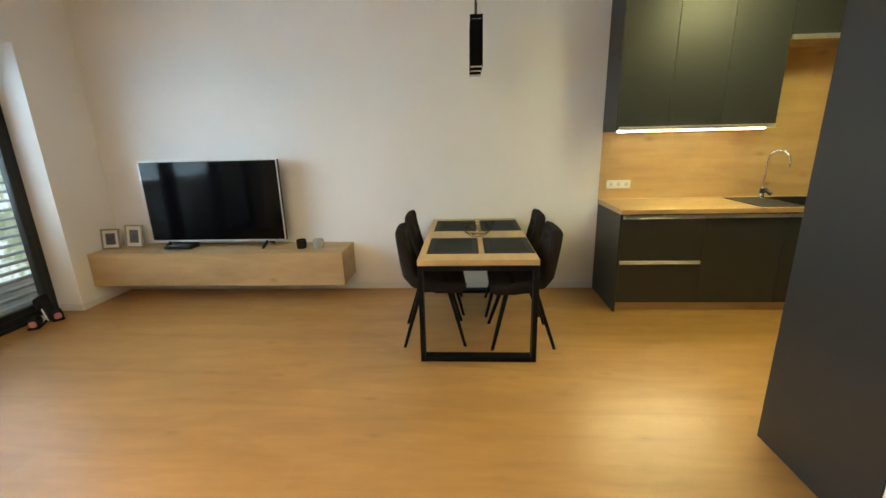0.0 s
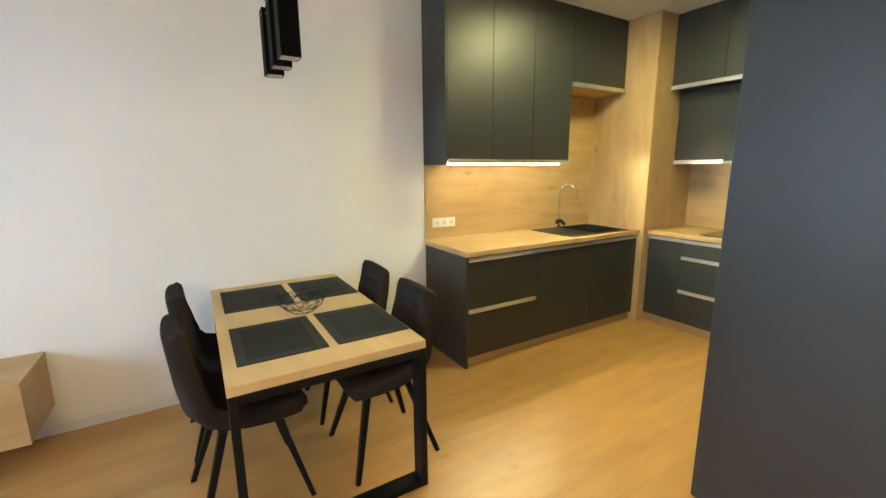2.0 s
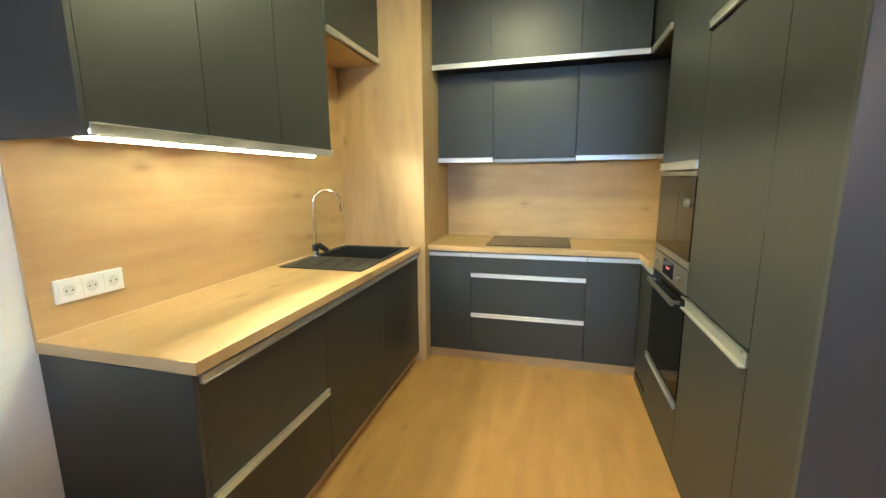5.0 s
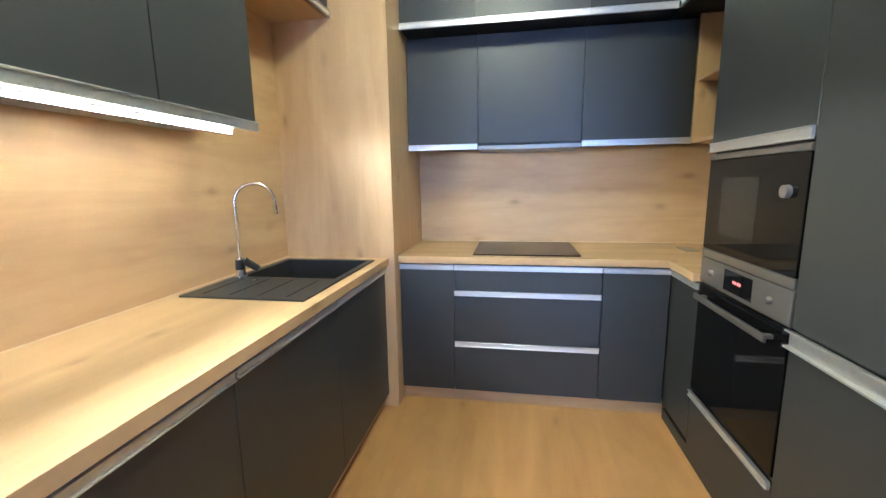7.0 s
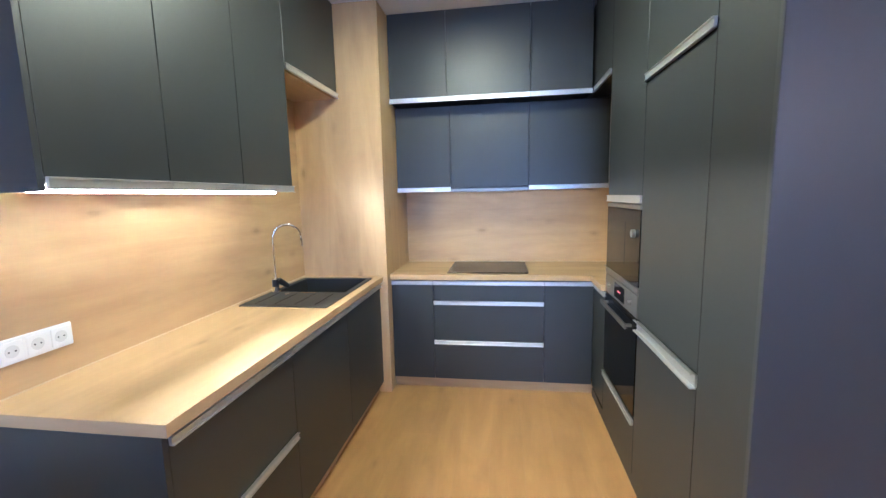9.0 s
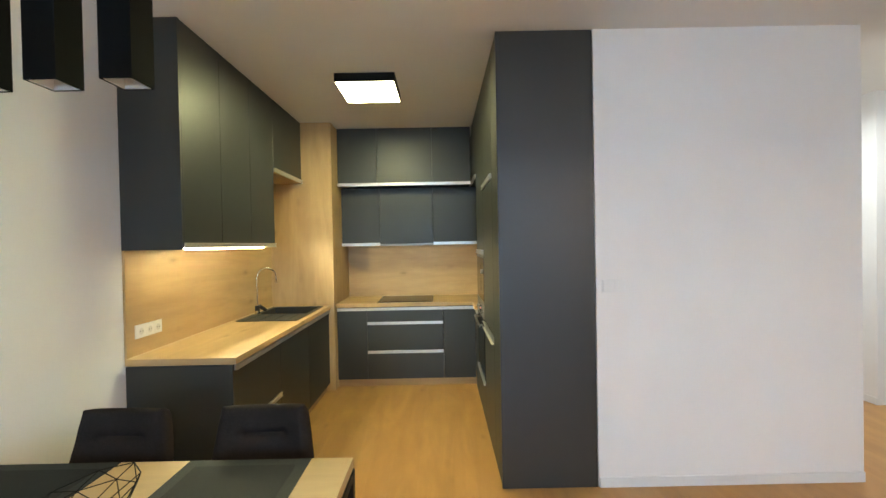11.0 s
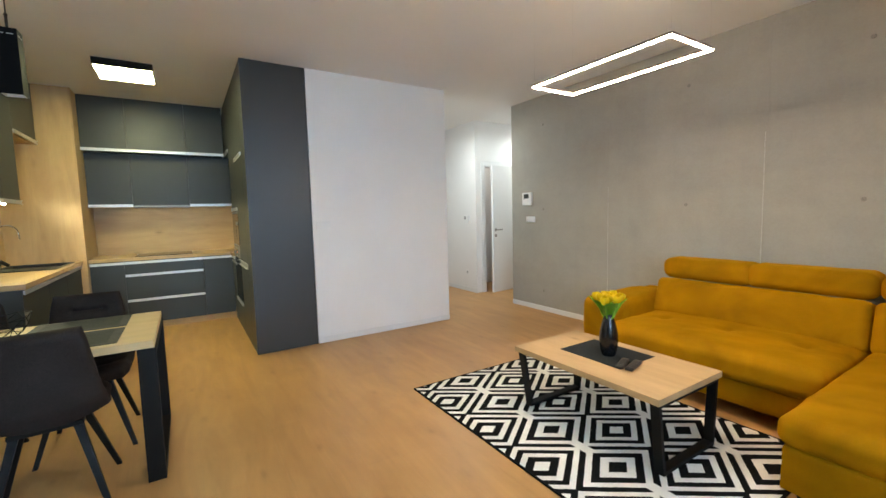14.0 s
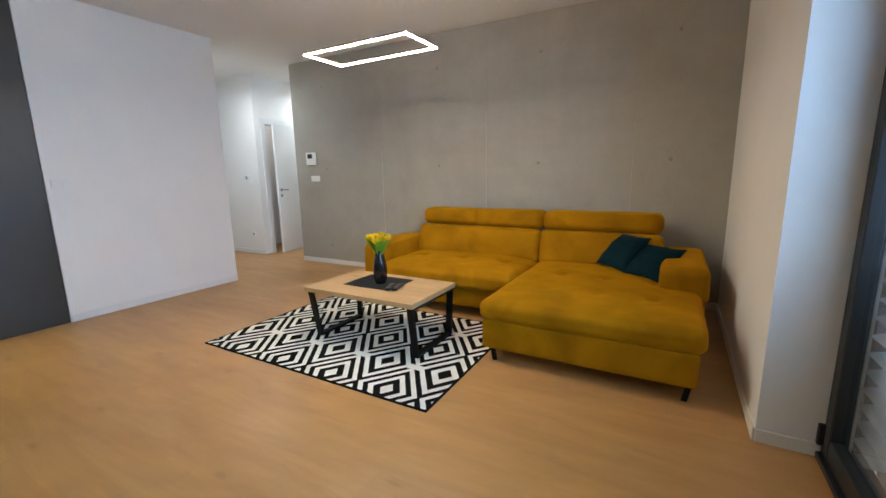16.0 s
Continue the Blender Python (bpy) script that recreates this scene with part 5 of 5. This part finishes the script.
for k in range(13):
    a = 0.5 + 2.05 * k
    L = rng.uniform(0.14, 0.18)
    out = rng.uniform(0.08, 0.125)
    bm = bmesh.new()
    g = []
    for j in range(8):
        t = j / 7
        w = 0.032 * math.sin(math.pi * (0.08 + 0.9 * t) ** 0.8) + 0.001
        r = 0.02 + out * t ** 1.5
        z = vz + 0.235 + L * t * (1 - 0.25 * t)
        c = Vector((vx + r * math.cos(a), vy + r * math.sin(a), z))
        side = Vector((-math.sin(a), math.cos(a), 0))
        inn = Vector((-math.cos(a), -math.sin(a), 0)) * w * 0.35
        g.append([bm.verts.new(c - side * w + inn), bm.verts.new(c), bm.verts.new(c + side * w + inn)])
    for j in range(7):
        for s in range(2):
            bm.faces.new((g[j][s], g[j][s + 1], g[j + 1][s + 1], g[j + 1][s]))
    bmesh.ops.solidify(bm, geom=bm.faces[:], thickness=0.001)
    part("leaf", bm, "leaf", fl, smooth=60)


def remote(x, y, ang, w, h):
    r = thing("remote_control", (0, 0, 0), "black remote control lying on the table mat", "remote", "remotes on the coffee table")
    part("case", soft(bmesh.new(), -h / 2, h / 2, -w / 2, w / 2, 0.0, 0.018, 0.006, 0.002, n=5), "black_plastic", r, smooth=60)
    for i in range(5):
        for j in range(3):
            part("button", rod(bmesh.new(), (-h * 0.35 + i * h * 0.15, (j - 1) * w * 0.28, 0.0175), (-h * 0.35 + i * h * 0.15, (j - 1) * w * 0.28, 0.0195), 0.0036, n=8), "grey_plastic", r)
    r.matrix_basis = pose(x, y, vz + 0.0005, 0, 0, ang)


remote(-0.388, 0.118, -68, 0.044, 0.165)
remote(-0.446, 0.098, -75, 0.046, 0.175)

# corner sofa
sf = thing("sofa", (-0.95, -1.2, 0), "mustard velvet corner sofa with chaise and headrests", "sofa")
SB = YS + 0.06
CHAISE_TUFTS = [(x, y) for x in (-1.49, -1.83, -2.18) for y in (-0.77, -0.33)]
SEAT_TUFTS = [(x, -1.02) for x in (-0.9, -0.45, 0.0)]
part("seat_base", soft(bmesh.new(), -1.16, 0.27, SB + 0.1, -0.60, 0.092, 0.30, 0.025, n=8, wrinkle=0.003), "mustard", sf, smooth=60)
part("seat_cushion", soft(bmesh.new(), -1.135, 0.25, SB + 0.25, -0.545, 0.255, 0.435, 0.065, 0.030, n=50, wrinkle=0.0045, seed=3, dimples=SEAT_TUFTS, crowd=0.88), "mustard", sf, smooth=60)
part("chaise_base", soft(bmesh.new(), -2.448, -1.158, SB + 0.1, 0.124, 0.092, 0.305, 0.022, n=8, wrinkle=0.003, seed=5), "mustard", sf, smooth=60)
part("chaise_cushion", soft(bmesh.new(), -2.475, -1.137, SB + 0.25, 0.135, 0.292, 0.432, 0.055, 0.030, n=56, wrinkle=0.0045, seed=8, dimples=CHAISE_TUFTS, crowd=0.88), "mustard", sf, smooth=60)
for k, (x0, x1) in enumerate(((-1.135, 0.245), (-2.205, -1.14))):
    mm = Matrix.Translation((0, -1.30, 0.42)) @ Matrix.Rotation(radians(14), 4, "X") @ Matrix.Translation((0, 1.30, -0.42))
    part("backrest", soft(bmesh.new(), x0, x1, -1.50, -1.235, 0.40, 0.735, 0.05, 0.0, n=48, wrinkle=0.005, seed=12 + k, m=mm, puff_front=0.02, crowd=0.85, grooves=[x0 + (x1 - x0) * f for f in ((0.25, 0.5, 0.75) if k == 0 else (0.33, 0.67))]), "mustard", sf, smooth=60)
for k, (x0, x1) in enumerate(((-0.478, 0.225), (-1.15, -0.424), (-2.195, -1.150))):
    part("headrest", soft(bmesh.new(), x0, x1, -1.62, -1.345, 0.726, 0.905, 0.068, 0.0, n=20, wrinkle=0.004, seed=20 + k), "mustard", sf, smooth=60)
part("back_frame", soft(bmesh.new(), -2.43, 0.55, SB, SB + 0.13, 0.095, 0.58, 0.03, n=8), "mustard", sf, smooth=60)
part("armrest", soft(bmesh.new(), 0.245, 0.605, SB + 0.12, -0.72, 0.102, 0.575, 0.07, 0.02, n=14, wrinkle=0.005, seed=31), "mustard", sf, smooth=60)
part("armrest", soft(bmesh.new(), -2.515, -2.20, SB + 0.12, -0.63, 0.36, 0.60, 0.048, 0.012, n=14, wrinkle=0.005, seed=37), "mustard", sf, smooth=60)
part("arm_base", soft(bmesh.new(), -2.50, -2.43, SB + 0.12, -0.66, 0.115, 0.40, 0.02, n=8), "mustard", sf, smooth=60)
for fx, fy, sx in ((-1.225, 0.075, 1), (-2.405, 0.075, -1), (0.50, -0.80, 1), (-1.10, -0.66, 1), (0.5, -1.6, 1), (-2.4, -1.6, -1)):
    bm = bmesh.new()
    bar(bm, (fx, fy, 0.096), (fx - 0.020 * sx, fy + 0.008, 0.0), 0.030, 0.014, (0, 1, 0))
    bar(bm, (fx - 0.05 * sx, fy, 0.088), (fx + 0.02 * sx, fy, 0.088), 0.03, 0.010, (0, 0, 1))
    part("leg", bm, "black_metal", sf, "black metal leg")


def pillow(name, size, m, label):
    p = thing(name, (0, 0, 0), label, "cushion", "cushions on the sofa")
    bm = bmesh.new()
    n = 22
    top, bot = [], []
    for j in range(n + 1):
        rt, rb = [], []
        for i in range(n + 1):
            u, v = -1 + 2 * i / n, -1 + 2 * j / n
            pin = 1 - 0.07 * (1 - abs(u) ** 2) * abs(v) ** 3
            pin2 = 1 - 0.07 * (1 - abs(v) ** 2) * abs(u) ** 3
            x, y = u * size / 2 * pin2, v * size / 2 * pin
            h = 0.068 * (max(0, 1 - abs(u) ** 2.4) * max(0, 1 - abs(v) ** 2.4)) ** 0.55
            w = 0.006 * noise.noise(Vector((u * 3, v * 3, 1.0)))
            rt.append(bm.verts.new((x, y, h + w)))
            rb.append(bm.verts.new((x, y, -h + w)) if 0 < i < n and 0 < j < n else rt[-1])
        top.append(rt)
        bot.append(rb)
    for j in range(n):
        for i in range(n):
            bm.faces.new((top[j][i], top[j][i + 1], top[j + 1][i + 1], top[j + 1][i]))
            q = []
            for v in (bot[j][i], bot[j + 1][i], bot[j + 1][i + 1], bot[j][i + 1]):
                if v not in q:
                    q.append(v)
            try:
                bm.faces.new(q)
            except ValueError:
                pass
    part("cover", bm, "teal", p, smooth=80)
    pts = []
    for k in range(4 * 12):
        s, f = divmod(k, 12)
        f = -1 + 2 * f / 12
        u, v = ((f, -1), (1, f), (-f, 1), (-1, -f))[s]
        pts.append((u * size / 2 * (1 - 0.07 * (1 - v * v) * abs(u) ** 3), v * size / 2 * (1 - 0.07 * (1 - u * u) * abs(v) ** 3), 0))
    pts.append(pts[0])
    part("piping", tube(bmesh.new(), pts, 0.004, 6), "teal", p, smooth=60)
    p.matrix_basis = m


def leaning(c, a, b):
    """Stands a cushion at c with its bottom edge along a and its side along b."""
    a = Vector(a).normalized()
    n = a.cross(Vector(b)).normalized()
    b = n.cross(a)
    m = Matrix((a, b, n)).transposed().to_4x4()
    m.translation = c
    return m


pillow("cushion", 0.36, leaning((-1.90, -1.19, 0.60), (-0.70, 0.71, 0.0), (-0.52, -0.48, 0.71)), "teal velvet cushion leaning on the sofa backrest")
pillow("cushion", 0.36, leaning((-2.14, -1.02, 0.555), (-0.857, 0.514, 0.0), (-0.405, -0.676, 0.62)), "teal velvet cushion slumped against the armrest")

# hanging led frame over the coffee table
lf = thing("led_pendant", (-0.35, 0.18, ZC), "lit rectangular led frame hanging over the coffee table", "lamp")
LX0, LX1, LY0, LY1, LZ = -0.782, 0.092, -0.004, 0.368, 2.112
M["bronze"] = plain("brown_lacquered_profile", (0.16, 0.12, 0.10), 0.45, grain=100, amount=0.08, bumpy=0.02)
lw = 0.016
part("profile", slab(LX0, LX1, LY0, LY1, LZ + 0.0155, LZ + 0.028, LX0 + lw, LX1 - lw, LY0 + lw, LY1 - lw), "bronze", lf, "brown metal profile")
part("diffuser", slab(LX0 + 0.001, LX1 - 0.001, LY0 + 0.001, LY1 - 0.001, LZ + 0.009, LZ + 0.015, LX0 + lw - 0.001, LX1 - lw + 0.001, LY0 + lw - 0.001, LY1 - lw + 0.001), "led_frame", lf, "glowing warm white diffuser")
for x in (LX0 + 0.010, LX1 - 0.010):
    for y in (LY0 + 0.010, LY1 - 0.010):
        part("suspension_wire", rod(bmesh.new(), (x, y, LZ + 0.027), (x, y, ZC - 0.001), 0.00018, n=4), "grey_plastic", lf)

# fittings on the concrete and white walls
th = thing("thermostat", (2.37, YS, 1.43), "white wall thermostat with a small dark display", "thermostat")
part("case", box(2.28, 2.465, YS, YS + 0.028, 1.435, 1.612, 0.008, 2), "white_plastic", th)
part("display", box(2.335, 2.43, YS + 0.028, YS + 0.0292, 1.53, 1.592), material("lcd", (0.03, 0.033, 0.03), 0.2), th, "dark display")
sw = thing("light_switch", (2.32, YS, 1.20), "white double light switch on the concrete wall", "switch")
part("plate", box(2.236, 2.406, YS, YS + 0.008, 1.200, 1.282, 0.003, 2), "white_plastic", sw)
for x0 in (2.245, 2.326):
    part("rocker", box(x0, x0 + 0.072, YS + 0.008, YS + 0.0125, 1.209, 1.273, 0.002, 1), "white_plastic", sw)
sw = thing("light_switch", (XB, 1.02, 1.225), "white double light switch beside the cupboard", "switch")
part("plate", box(XB - 0.008, XB, 0.955, 1.105, 1.222, 1.302, 0.003, 2), "white_plastic", sw)
for y0 in (0.962, 1.033):
    part("rocker", box(XB - 0.0125, XB - 0.008, y0, y0 + 0.065, 1.231, 1.293, 0.002, 1), "white_plastic", sw)
it = thing("intercom", (3.9, HY, 1.19), "small white wall intercom with a dark window", "intercom")
part("case", box(3.845, 3.985, HY, HY + 0.03, 1.18, 1.31, 0.006, 2), "white_plastic", it)
part("window", box(3.915, 3.965, HY + 0.03, HY + 0.0312, 1.245, 1.295), "grey_plastic", it, "dark window")
so = thing("socket", (3.93, HY, 0.30), "white wall socket low in the hall", "socket")
part("plate", box(3.89, 3.97, HY, HY + 0.009, 0.29, 0.37, 0.003, 2), "white_plastic", so)
# raised grey disc painted for the shade in the well
bm = bmesh.new()
rod(bm, (3.93, HY + 0.009, 0.33), (3.93, HY + 0.0102, 0.33), 0.02, n=18)
part("well", bm, "grey_plastic", so)

# hall door, ajar
dr = thing("door_1", (HX, -2.42, 0), "white interior door standing ajar in the hall", "door", kind="structure")
DY0, DY1, DZ = -2.86, -2.04, 2.12
bm = bmesh.new()
cube(bm, HX - 0.014, HX + 0.13, DY1, DY1 + 0.02, 0.0, DZ + 0.02)
cube(bm, HX - 0.014, HX + 0.13, DY0 - 0.02, DY0, 0.0, DZ + 0.02)
cube(bm, HX - 0.014, HX + 0.13, DY0, DY1, DZ, DZ + 0.02)
cube(bm, HX - 0.016, HX - 0.001, DY1 + 0.02, DY1 + 0.085, 0.0, DZ + 0.085, 0.003, 1)
cube(bm, HX - 0.016, HX - 0.001, DY0 - 0.085, DY0 - 0.02, 0.0, DZ + 0.085, 0.003, 1)
cube(bm, HX - 0.016, HX - 0.001, DY0 - 0.02, DY1 + 0.02, DZ + 0.02, DZ + 0.085, 0.003, 1)
part("door_frame", bm, "door_white", dr)
ang = radians(9.0)
hinge = Vector((HX - 0.018, DY0 + 0.004, 0))
rot = Matrix.Translation(hinge) @ Matrix.Rotation(ang, 4, "Z") @ Matrix.Translation(-hinge)
bm = box(HX - 0.058, HX - 0.018, DY0 + 0.004, DY1 - 0.004, 0.008, DZ - 0.004, 0.002, 1)
bmesh.ops.transform(bm, matrix=rot, verts=bm.verts)
leaf_ob = part("door_leaf", bm, "door_white", dr)
bm = bmesh.new()
rod(bm, (HX - 0.058, DY1 - 0.065, 1.06), (HX - 0.066, DY1 - 0.065, 1.06), 0.025, n=20)
rod(bm, (HX - 0.064, DY1 - 0.065, 1.06), (HX - 0.105, DY1 - 0.065, 1.06), 0.009, n=12)
rod(bm, (HX - 0.100, DY1 - 0.060, 1.06), (HX - 0.100, DY1 - 0.185, 1.06), 0.0095, n=12)
bmesh.ops.transform(bm, matrix=rot, verts=bm.verts)
part("door_handle", bm, "steel", leaf_ob, "brushed steel lever handle", smooth=40)
bm = bmesh.new()
rod(bm, (HX - 0.058, DY1 - 0.065, 0.965), (HX - 0.066, DY1 - 0.065, 0.965), 0.025, n=20)
bmesh.ops.transform(bm, matrix=rot, verts=bm.verts)
part("lock_rosette", bm, "steel", leaf_ob, "brushed steel lock rosette", smooth=40)
